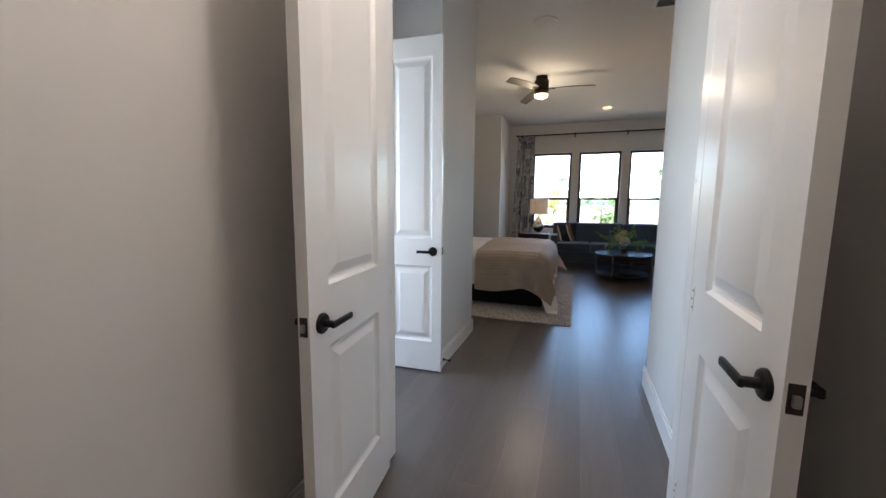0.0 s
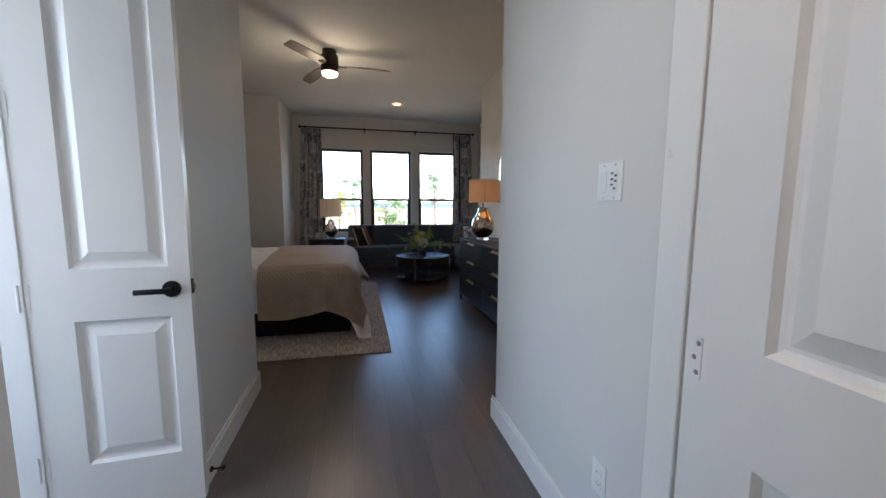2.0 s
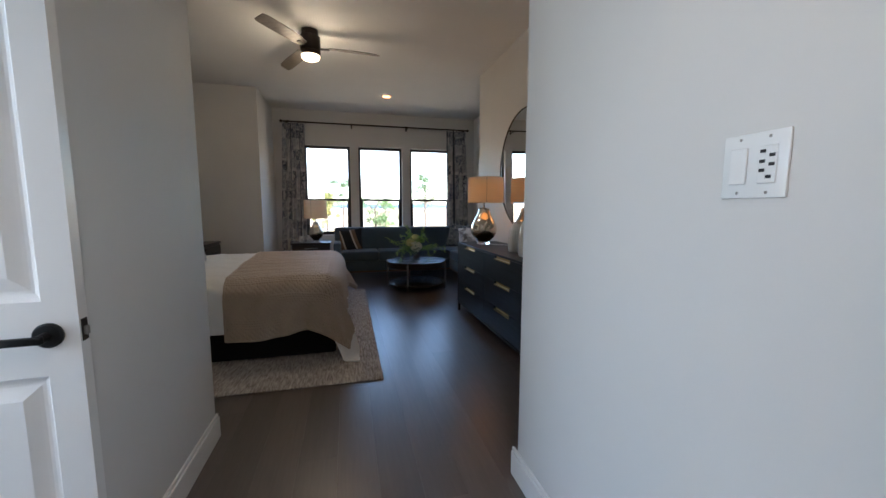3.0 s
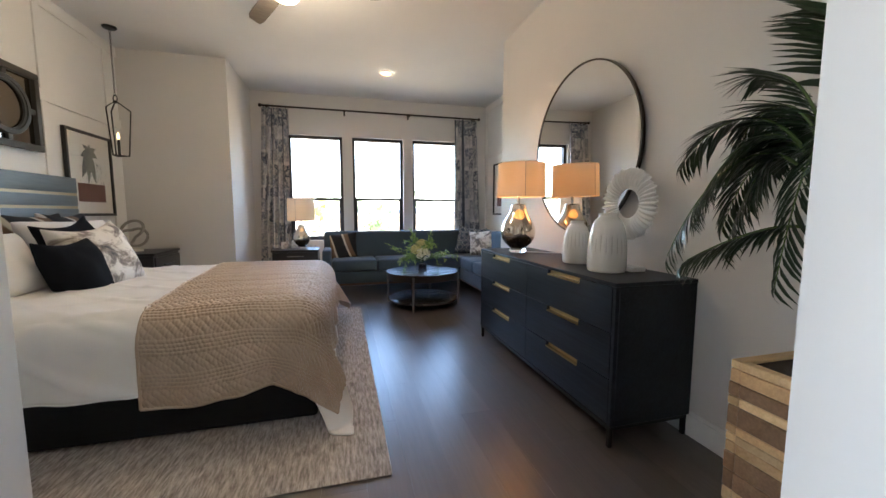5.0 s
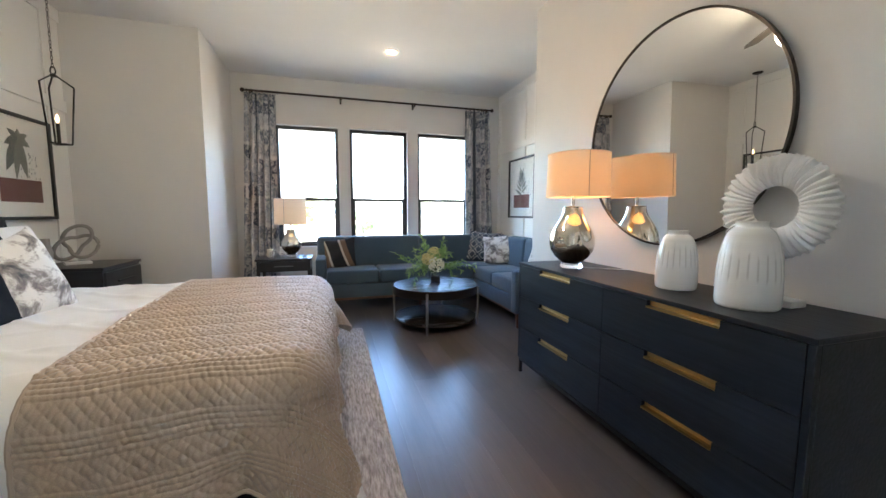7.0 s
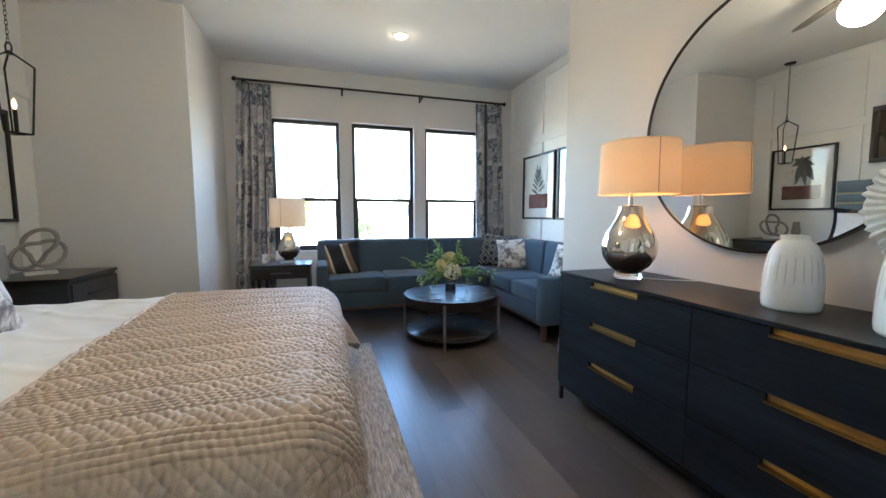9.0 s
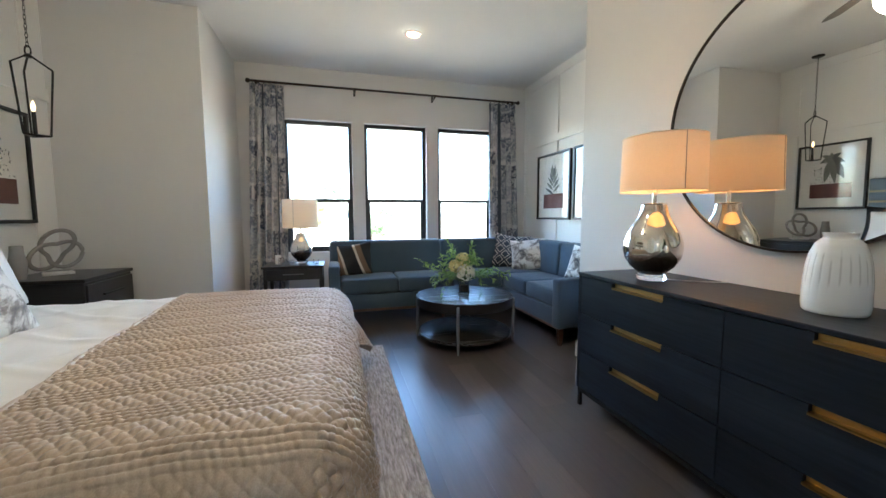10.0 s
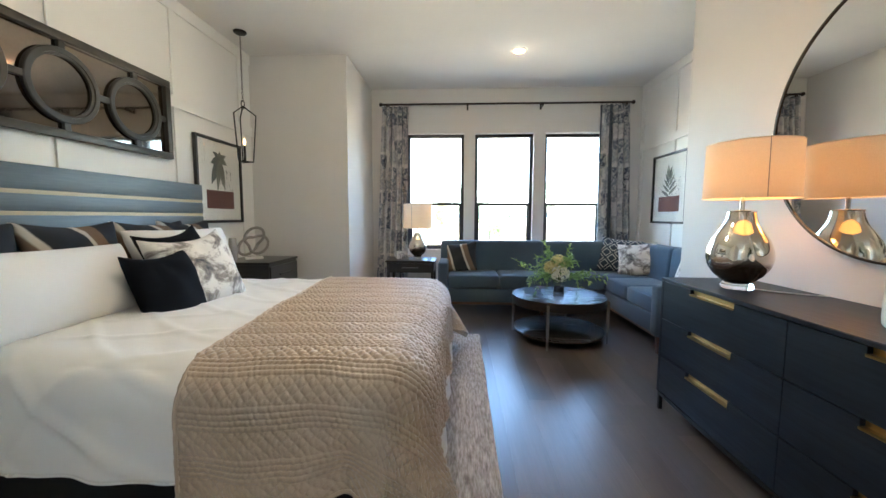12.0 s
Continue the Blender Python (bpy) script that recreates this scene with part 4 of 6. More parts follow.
def curtain(x_top, x_bot, flip, seed):
    """A gathered panel: x ranges at its top and its hem."""
    c = thing("curtain", ((x_bot[0] + x_bot[1]) / 2, 8.41, 0.012), 0, "gathered curtain with grey brushed squares and a dark trim", "curtain", "alcove curtains")
    ox = (x_bot[0] + x_bot[1]) / 2
    rng = random.Random(seed)
    ph = [rng.uniform(0, 6) for _ in range(4)]

    def place(u, v):
        e = v ** 0.8
        x = x_top[0] * e + x_bot[0] * (1 - e) + (x_top[1] * e + x_bot[1] * (1 - e) - (x_top[0] * e + x_bot[0] * (1 - e))) * u
        amp = 0.034 + 0.012 * math.sin(3 * v + ph[0])
        y = amp * math.sin(2 * math.pi * 5.2 * u + ph[1] + 0.5 * math.sin(2 * v + ph[2])) + 0.010 * math.sin(2 * math.pi * 11 * u + ph[3] + 2 * v)
        x += 0.008 * math.sin(2 * math.pi * 5 * u + 3 * v + ph[2])
        return (x - ox, y, 2.755 * v)
    us, vs = span(0, 1, 90), span(0, 1, 40)
    body = sheet("cloth", place, us, vs, M["curtain"], c, "", 0.003, lambda u, v: (u * 1.1, v * 2.75))
    for e in (0.02, 0.30) if flip else (0.34, 0.72):
        def trim(u, v, e=e):
            x, y, z = place(e + 0.045 * u, v)
            return (x, y - 0.006, z)
        sheet("trim_band", trim, span(0, 1, 6), vs, M["curtain_trim"], body, "dark slate trim band", 0.002)


curtain_rod()
curtain((-0.94, -0.56), (-1.07, -0.60), False, 3)
curtain((2.10, 2.50), (2.12, 2.62), True, 8)


# ---- the bed ----
def rounded(*spans, r=0.02, seg=3):
    return boxes(*spans, bevel=r, seg=seg)


BX, BY0, BY1, BTOP = 0.085, 4.215, 6.255, 0.672


def drape(s, t, lift=0.0, r=0.10, flare=0.05, corner=0.34, fold=0.012, phase=0.0, foot=0.07):
    """Lays the cloth point (s, t), given on the flat, over the mattress; gives place and outward normal."""
    cx, c0, c1 = BX - r, BY0 + r, BY1 - r
    ex = max(0.0, s - cx)
    ey = c0 - t if t < c0 else (t - c1 if t > c1 else 0.0)
    sy = -1 if t < c0 else 1
    e = math.hypot(ex, ey)
    bx, by = min(s, cx), min(max(t, c0), c1)
    mid = (t - (BY0 + BY1) / 2) / ((BY1 - BY0) / 2)
    top = BTOP + 0.018 * (1 - min(1, mid * mid)) + 0.006 * math.sin(3.1 * s + 1.7 * t) + 0.004 * math.sin(7.3 * t - 2.2 * s + phase)
    if e < 1e-6:
        return Vector((bx, by, top + lift)), Vector((0, 0, 1))
    dx, dy = ex / e, sy * ey / e
    rr = r + lift
    th = e / r
    diag = (2 * abs(dx * dy)) ** 1.4
    if th < math.pi / 2:
        hor, drop = rr * math.sin(th), rr * (1 - math.cos(th)) - lift
        n = Vector((dx * math.sin(th), dy * math.sin(th), math.cos(th)))
    else:
        over = e - r * math.pi / 2
        side_k = flare + (foot - flare) * dx * dx
        k = side_k + (corner * (1.4 if sy > 0 else 1.0) - side_k) * diag
        run = s if abs(dy) > abs(dx) else t
        wrink = fold * (1 - 0.5 * diag) * min(1, over / 0.2) * (math.sin(11 * run + phase) + 0.5 * math.sin(23 * run + 2 * phase))
        wrink += 0.9 * fold * diag * min(1, over / 0.12) * math.sin(11 * math.atan2(dy, dx) + phase)
        if dy < -0.7:
            wrink += min(1, over / 0.2) * (0.052 * math.exp(-((s + 0.34) / 0.075) ** 2) - 0.024 * math.exp(-((s + 0.20) / 0.04) ** 2) + 0.05 * math.exp(-((s + 0.07) / 0.08) ** 2))
        hor, drop = rr + over * k + wrink, rr + over * math.sqrt(1 - k * k) - lift
        n = Vector((dx, dy, 0.05))
    return Vector((bx + dx * hor, by + dy * hor, max(0.02, top - drop))), n


def bed():
    o = Vector((-1.0, 5.235, 0))
    b = thing("bed", tuple(o), 0, "king bed with slate-blue headboard and black upholstered base", "bed")

    def L(x0, x1, y0, y1, z0, z1):
        return (x0 - o.x, x1 - o.x, y0 - o.y, y1 - o.y, z0, z1)
    part("base", rounded(L(-2.14, 0.03, 4.236, 6.234, 0.03, 0.36), r=0.015), M["bedframe"], b, "black upholstered bed base")
    for x in (-2.0, -0.12):
        for y in (4.36, 6.11):
            part("leg", boxes(L(x - 0.03, x + 0.03, y - 0.03, y + 0.03, 0.013, 0.03), bevel=0.004), M["black"], b)
    part("mattress", rounded(L(-2.13, BX - 0.06, BY0 + 0.06, BY1 - 0.06, 0.36, 0.645), r=0.06), M["white_linen"], b, "white mattress")
    hb = part("headboard", boxes(L(-2.248, -2.175, 4.19, 6.285, 0.013, 1.48), bevel=0.006, seg=2), M["headboard"], b, "slate-blue painted headboard")
    for z0, z1 in ((0.45, 1.218), (1.242, 1.335), (1.359, 1.495)):
        part("board", boxes(L(-2.175, -2.145, 4.185, 6.29, z0, z1), bevel=0.004, seg=2), M["headboard"], hb)
    for z in (1.230, 1.347):
        part("inlay", boxes(L(-2.176, -2.150, 4.187, 6.288, z - 0.0115, z + 0.0115)), M["inlay"], hb, "pale gold inlay strip", smooth=None)


M["inlay"] = plain("pale_gold_inlay", (0.36, 0.30, 0.19), 0.42, 0.2, vary=0.05, bump=0.02)
bed()


def duvet():
    d = thing("duvet", (0, 0, 0.02), 0, "smooth white duvet hanging over the sides of the bed", "duvet")

    def place(s, t):
        near = min(1, max(0, (s - BX + 0.12) / 0.42))
        far = min(1, max(0, (t - BY1 + 0.35) / 0.4))
        if t < BY0:
            t = BY0 + (t - BY0) * (1 + 0.85 * near * near)
        if s > BX - 0.2:
            s = BX - 0.2 + (s - BX + 0.2) * (1 - 0.3 * far)
        p, n = drape(s, t, 0.0, 0.17, 0.05, 0.42, 0.013, 0.7)
        hang = 1 if t > BY0 + 0.05 else 2.2
        wr = 0.008 * hang * math.sin(5 * s + 9 * t + 2 * math.sin(3 * t)) + 0.004 * hang * math.sin(14 * s - 6 * t + 1.3 * math.sin(5 * s)) + 0.0035 * math.sin(31 * s + 17 * t + 2 * math.sin(7 * t))
        q = (1.9 * s + 3.1 * t + 0.25 * math.sin(4 * s)) % 1.0
        q2 = (1.3 * s - 2.4 * t + 0.3 * math.sin(5 * t + s)) % 1.0
        wr = 0.5 * wr + 0.019 * hang / 2.2 * (max(0, 1 - abs(q - 0.5) * 7) ** 1.5 + 0.8 * max(0, 1 - abs(q2 - 0.5) * 8) ** 1.5)
        wr *= min(1, max(0.15, (-0.75 - s) / 0.2))
        return tuple(p + n * wr - Vector((0, 0, 0.02)))
    ss, ts = span(-1.98, BX + 0.47, 150), span(BY0 - 0.325, BY1 + 0.28, 180)
    sheet("cover", place, ss, ts, M["white_linen"], d, "", 0.012)
    for pts in ([place(ss[-1], x) for x in span(ts[0], ts[-1], 160)], [place(x, ts[0]) for x in span(ss[0], ss[-1], 120)], [place(x, ts[-1]) for x in span(ss[0], ss[-1], 120)]):
        part("hem", tube(pts, 0.0075, 7), M["white_linen"], d, "sewn white hem")


def throw():
    q = thing("bed_throw", (0, 0, 0.02), 0, "taupe quilted coverlet spread across the foot of the bed", "bedspread")
    t0, t1, s1 = BY0 - 0.375, BY1 + 0.38, BX + 0.31

    def edge(t):
        k = min(1, max(0, (t - BY0) / (BY1 - BY0)))
        return -0.80 - 0.13 * k

    def relief(s, t):
        b = (t * 6.0 + 0.05 * math.sin(4 * s) + 0.03 * math.sin(11 * s + 5 * t)) % 1.0
        pucker = 0.12 * math.sin(2 * math.pi * s / 0.019 + 3 * math.sin(47 * t)) + 0.10 * math.sin(2 * math.pi * (s + 0.6 * t) / 0.031 + 2 * math.sin(23 * s))
        if b < 0.55:
            w = math.sin(math.pi * b / 0.55) ** 0.35
            return pucker + 0.95 * w * (abs(math.sin(math.pi * (s + 1.1 * t) / 0.046)) * abs(math.sin(math.pi * (s - 1.1 * t) / 0.046))) ** 0.5
        c = (b - 0.55) / 0.45 * 4
        return pucker + abs(math.sin(math.pi * (c + 0.08 * math.sin(s * 26)))) ** 0.6 * (0.88 + 0.12 * math.sin(2 * math.pi * (s / 0.03 + 0.5 * math.floor(c))))

    def place(u, t):
        hem = 0.018 * math.sin(6 * t + 1) if u > 0.9 else 0
        s = edge(t) + (s1 + hem + 0.05 * max(0, t - BY1 + 0.3) / 0.68 - edge(t)) * u
        tt = t
        if t < BY0:
            tt = BY0 + (t - BY0) * (1 + 0.05 * math.sin(7 * s) - 0.05 * math.exp(-((s + 0.25) / 0.16) ** 2))
        p, n = drape(s, tt, 0.012, 0.17, 0.05, 0.42, 0.013, 0.7)
        k = (0.0120 if s > BX - 0.12 else 0.0085 if t > BY0 + 0.1 else 0.0060) * relief(s, t)
        return tuple(p + n * k - Vector((0, 0, 0.02)))
    us, ts = span(0, 1, 380), span(t0, t1, 900)
    sheet("coverlet", place, us, ts, M["quilt"], q, "", 0.006, lambda u, t: (u * 1.35, t))
    for name, pts in (("binding", [place(1, x) for x in span(t0, t1, 160)]), ("binding", [place(0, x) for x in span(t0, t1, 160)]), ("binding", [place(x, t0) for x in span(0, 1, 70)]), ("binding", [place(x, t1) for x in span(0, 1, 70)])):
        part(name, tube(pts, 0.0085, 7), M["quilt"], q, "rolled taupe edge binding")


duvet()
throw()


def cushion(name, w, h, th, material, m, label, category="pillow", group="", soft=0.42, piping=None, pinch=0.075):
    """A stuffed cushion standing on its lower edge; it faces local -y."""
    n = 22
    verts, faces, uvs = [], [], []
    rng = random.Random(name + label)
    a, b = rng.uniform(0, 6), rng.uniform(0, 6)
    for side in (-1, 1):
        for i in range(n + 1):
            for j in range(n + 1):
                u, v = 2 * i / n - 1, 2 * j / n - 1
                u2, v2 = math.sin(u * math.pi / 2), math.sin(v * math.pi / 2)
                pin = 1 - pinch * (1 - v2 * v2)
                pin2 = 1 - pinch * (1 - u2 * u2) * (1.5 if v2 > 0 else 0.6)
                t = ((1 - u2 ** 2) * (1 - v2 ** 2)) ** soft * th / 2
                ang = math.atan2(v - 0.8, u - 0.9 * math.cos(a))
                wob = 0.010 * math.sin(4 * u + 3 * v + a) + 0.005 * math.sin(9 * v - 4 * u + b) + 0.006 * math.sin(9 * ang + b)
                sag = 0.02 * h * math.sin(2.2 * u + a) * (v > 0) * v
                verts.append((u2 * pin * w / 2, side * (t + wob * t / (th / 2)), h / 2 + v2 * pin2 * h / 2 + sag))
                uvs.append((u2 / 2 + 0.5, v2 / 2 + 0.5))
    k = (n + 1) ** 2
    for i in range(n):
        for j in range(n):
            q = [i * (n + 1) + j, (i + 1) * (n + 1) + j, (i + 1) * (n + 1) + j + 1, i * (n + 1) + j + 1]
            faces.append(q)
            faces.append([k + c for c in reversed(q)])
    me = bpy.data.meshes.new(name)
    me.from_pydata(verts, [], faces)
    lay = me.uv_layers.new(name="cloth")
    lay.data.foreach_set("uv", [c for l in me.loops for c in uvs[l.vertex_index]])
    bm = bmesh.new()
    bm.from_mesh(me)
    bmesh.ops.remove_doubles(bm, verts=bm.verts[:], dist=0.0005)
    bmesh.ops.recalc_face_normals(bm, faces=bm.faces[:])
    bm.to_mesh(me)
    bm.free()
    me.polygons.foreach_set("use_smooth", [True] * len(me.polygons))
    me.materials.append(material)
    e = thing(name, (0, 0, 0), 0, label, category, group)
    e.matrix_basis = m
    body = new("cover", me)
    body.parent = e
    if piping:
        pts = []
        for i in range(64):
            ang = 2 * math.pi * i / 64
            u, v = max(-1, min(1, 1.4142 * math.cos(ang))), max(-1, min(1, 1.4142 * math.sin(ang)))
            pts.append((u * (1 - 0.07 * (1 - v * v)) * w / 2, 0, h / 2 + v * (1 - 0.07 * (1 - u * u)) * h / 2))
        part("piping", tube(pts, 0.005, 6, closed=True), piping, e)
    return e


for y, rz in ((4.50, 88), (5.08, 92), (5.64, 87), (6.00, 93)):
    cushion("euro_pillow", 0.60, 0.51, 0.20, M["stripe"], pose(-1.99, y, 0.69, -14, 0, rz), "dark cushion with brown and cream stripes against the headboard", "pillow", "striped bed pillows", pinch=0.13)
cushion("bed_pillow", 0.92, 0.42, 0.30, M["white_linen"], pose(-1.70, 4.70, 0.665, -22, 0, 92), "plump white bed pillow", "pillow", "white bed pillows")
cushion("bed_pillow", 0.92, 0.46, 0.28, M["white_linen"], pose(-1.76, 5.68, 0.69, -20, 0, 88), "plump white bed pillow", "pillow", "white bed pillows")
cushion("accent_pillow", 0.37, 0.44, 0.27, M["charcoal"], pose(-1.42, 5.06, 0.605, -20, -6, 80), "plain charcoal accent pillow on the bed", "pillow", "accent pillows", pinch=0.13)
cushion("accent_pillow", 0.46, 0.48, 0.22, M["charcoal"], pose(-1.56, 5.40, 0.69, -24, -8, 84), "plain charcoal accent pillow on the bed", "pillow", "accent pillows", pinch=0.13)
cushion("accent_pillow", 0.56, 0.52, 0.30, M["blotch"], pose(-1.40, 5.32, 0.625, -24, -5, 80), "white accent pillow with grey watercolour blotches", "pillow", "accent pillows", pinch=0.13)


def rug():
    r = thing("rug", (-0.80, 5.235, 0), 0, "heathered grey-brown woven rug under the bed", "rug")

    def place(u, v):
        return (u, v, 0.012 + 0.0012 * math.sin(40 * u + 3 * math.sin(9 * v)) + (0.0 if abs(u) < 1.17 and abs(v) < 1.55 else -0.004))
    sheet("woven_top", place, span(-1.186, 1.186, 120), span(-1.563, 1.563, 160), M["rug"], r)
    part("backing", boxes((-1.18, 1.18, -1.557, 1.557, 0.0005, 0.008)), M["rug"], r)


rug()


# ---- bedside table and knot ----
def bedside_table():
    o = (-1.97, 6.86, 0)
    n = thing("bedside_table", o, 0, "black wooden bedside table with one drawer and thin pull", "nightstand")
    part("body", boxes((-0.27, 0.27, -0.31, 0.31, 0.14, 0.735), bevel=0.004), M["ebony"], n)
    part("top", boxes((-0.28, 0.285, -0.32, 0.32, 0.735, 0.762), bevel=0.004), M["ebony"], n)
    for z0, z1 in ((0.17, 0.43), (0.45, 0.715)):
        d = part("drawer", boxes((0.27, 0.288, -0.295, 0.295, z0, z1), bevel=0.003), M["ebony"], n)
        part("pull", boxes((0.288, 0.306, -0.13, 0.13, z1 - 0.10, z1 - 0.088), bevel=0.002), M["black"], d, "slim black pull")
    for x in (-0.24, 0.24):
        for y in (-0.28, 0.28):
            part("leg", boxes((x - 0.02, x + 0.02, y - 0.02, y + 0.02, 0, 0.14), bevel=0.003), M["ebony"], n)
    k = thing("knot_sculpture", (-2.02, 6.87, 0.762), 35, "grey stone knot sculpture on a white plinth", "sculpture")
    part("plinth", boxes((-0.085, 0.085, -0.05, 0.05, 0, 0.022), bevel=0.002), M["plaster"], k, "small white plinth")
    pts = []
    for i in range(96):
        t = 2 * math.pi * i / 96
        q = 0.105 + 0.052 * math.cos(1.5 * t * 2 + 0.6)
        x, z = q * math.cos(2 * t) * 0.95, q * math.sin(2 * t)
        pts.append((x + 0.25 * z, 0.045 * math.sin(3 * t), 0.178 + z))
    part("knot", tube(pts, 0.0145, 10, closed=True), M["stone"], k)
    v = thing("bud_vase", (-2.12, 6.66, 0.762), 0, "small brown-grey bud vase beside the sculpture", "vase")
    part("body", lathe(((0.035, 0), (0.045, 0.05), (0.048, 0.12), (0.036, 0.19), (0.034, 0.235), (0.029, 0.235), (0.030, 0.19), (0.0001, 0.18)), 28), M["stone"], v)


bedside_table()


# ---- table lamps ----
def table_lamp(place, k, shade_r, shade_h, shade_off, label, bulb=True):
    """A mercury-glass lamp; k scales the base."""
    l = thing("table_lamp", place, 0, label, "table lamp", "mercury glass lamps")
    part("foot", lathe(((0.0001, 0.0), (0.070 * k, 0.0), (0.074 * k, 0.006), (0.074 * k, 0.020), (0.068 * k, 0.026), (0.062 * k, 0.032), (0.0001, 0.032)), 32), M["glass"], l, "clear acrylic foot")
    prof = [(0.058, 0.032), (0.075, 0.045), (0.110, 0.076), (0.136, 0.118), (0.147, 0.165), (0.143, 0.208), (0.126, 0.258), (0.098, 0.303), (0.077, 0.340), (0.067, 0.372), (0.062, 0.402), (0.066, 0.408), (0.050, 0.412)]
    part("body", lathe([(r * k, 0.032 * (1 - k) + z * k) for r, z in prof], 44), M["mercury"], l, "silvered mercury-glass body")
    zt = 0.412 * k + 0.03 * (1 - k)
    part("stem", lathe(((0.011, zt), (0.011, zt + 0.17), (0.007, zt + 0.175)), 14), M["chrome"], l)
    z0 = zt + 0.060
    sh = bmesh.new()
    n = 64
    rings = [[sh.verts.new((shade_off[0] + rr * math.cos(2 * math.pi * i / n), shade_off[1] + rr * math.sin(2 * math.pi * i / n), z)) for i in range(n)] for rr, z in ((shade_r, z0), (shade_r * 0.985, z0 + shade_h / 2), (shade_r * 0.97, z0 + shade_h))]
    for p, q in zip(rings, rings[1:]):
        for i in range(n):
            sh.faces.new((p[i], p[(i + 1) % n], q[(i + 1) % n], q[i]))
    s = part("shade", sh, M["shade"], l, "cream linen drum shade, lit from inside")
    for z, rr in ((z0, shade_r), (z0 + shade_h, shade_r * 0.97)):
        part("hem", tube([(shade_off[0] + rr * math.cos(2 * math.pi * i / 48), shade_off[1] + rr * math.sin(2 * math.pi * i / 48), z) for i in range(48)], 0.003, 6, closed=True), M["shade"], s)
    a = math.atan2(-0.955, -0.30)
    c, sn = math.cos(a) * shade_r, math.sin(a) * shade_r
    part("seam", tube([(shade_off[0] + c * 1.003, shade_off[1] + sn * 1.003, z0), (shade_off[0] + c * 0.973, shade_off[1] + sn * 0.973, z0 + shade_h)], 0.0022, 6), M["stone"], s)
    part("harp", tube([(shade_off[0] * i / 12 + 0.055 * math.sin(math.pi * i / 12) * 1, shade_off[1] * i / 12, zt + 0.09 + (shade_h - 0.045) * i / 12) for i in range(13)], 0.0022, 6), M["chrome"], l)
    part("finial", lathe(((0.004, z0 + shade_h - 0.01), (0.009, z0 + shade_h), (0.010, z0 + shade_h + 0.012), (0.004, z0 + shade_h + 0.02), (0.0001, z0 + shade_h + 0.022)), 14, (shade_off[0], shade_off[1], 0)), M["chrome"], l)
    part("spider", tube([(shade_off[0] - shade_r * 0.96, shade_off[1], z0 + shade_h - 0.012), (shade_off[0] + shade_r * 0.96, shade_off[1], z0 + shade_h - 0.012)], 0.002, 6), M["chrome"], l)
    return l


table_lamp((1.66, 5.04, 0.845), 1.0, 0.200, 0.272, (0.0, -0.045), "silvered glass lamp with a lit cream drum shade on the dresser")
table_lamp((-0.41, 8.13, 0.645), 0.86, 0.20, 0.325, (0.0, 0.0), "smaller silvered glass lamp with a cream shade on the end table")


# ---- end table in the alcove ----
def end_table():
    n = thing("end_table", (-0.475, 8.03, 0), 0, "black wooden end table with one drawer beside the sofa", "end table")
    part("top", boxes((-0.325, 0.325, -0.23, 0.23, 0.62, 0.645), bevel=0.003), M["ebony"], n)
    part("case", boxes((-0.305, 0.305, -0.205, 0.215, 0.485, 0.62), bevel=0.003), M["ebony"], n)
    d = part("drawer", boxes((-0.285, 0.285, -0.222, -0.205, 0.50, 0.607), bevel=0.003), M["ebony"], n)
    part("pull", boxes((-0.11, 0.11, -0.236, -0.222, 0.548, 0.558), bevel=0.002), M["steel"], d, "slim metal pull")
    for x in (-0.29, 0.29):
        for y in (-0.20, 0.20):
            part("leg", boxes((x - 0.018, x + 0.018, y - 0.018, y + 0.018, 0, 0.62), bevel=0.003), M["ebony"], n)
    part("shelf", boxes((-0.275, 0.275, -0.19, 0.19, 0.16, 0.18), bevel=0.003), M["ebony"], n)
    c = thing("candle", (-0.66, 8.06, 0.645), 0, "short white pillar candle on the end table", "candle")
    part("wax", lathe(((0.0001, 0), (0.036, 0), (0.037, 0.10), (0.032, 0.105), (0.0001, 0.100)), 24), M["ceramic"], c)
    part("wick", tube([(0, 0, 0.098), (0.002, 0.001, 0.114)], 0.0012, 5), M["black"], c)
    w = thing("wire_ornament", (-0.60, 7.93, 0.645), 0, "small dark wire ornament beside the lamp", "ornament")
    for k, (rx, x, z) in enumerate(((0, 0, 0.045), (60, 0.0, 0.045), (120, 0.0, 0.045), (0, 0.10, 0.03), (70, 0.10, 0.03), (130, 0.10, 0.03))):
        r = z - 0.0025
        bm = tube([(r * math.cos(t), 0, r * math.sin(t)) for t in [2 * math.pi * i / 24 for i in range(24)]], 0.0025, 6, closed=True)
        bmesh.ops.rotate(bm, verts=bm.verts[:], matrix=Matrix.Rotation(radians(rx + 15), 3, "Z"))
        bmesh.ops.translate(bm, verts=bm.verts[:], vec=(x, 0, z))
        part("hoop", bm, M["steel"], w)
    d2 = thing("glass_votive", (-0.24, 7.95, 0.645), 0, "small clear glass votive on the end table", "votive")
    part("cup", lathe(((0.0001, 0.0), (0.028, 0.0), (0.032, 0.05), (0.029, 0.05), (0.026, 0.006), (0.0001, 0.006)), 24), M["glass"], d2)


end_table()


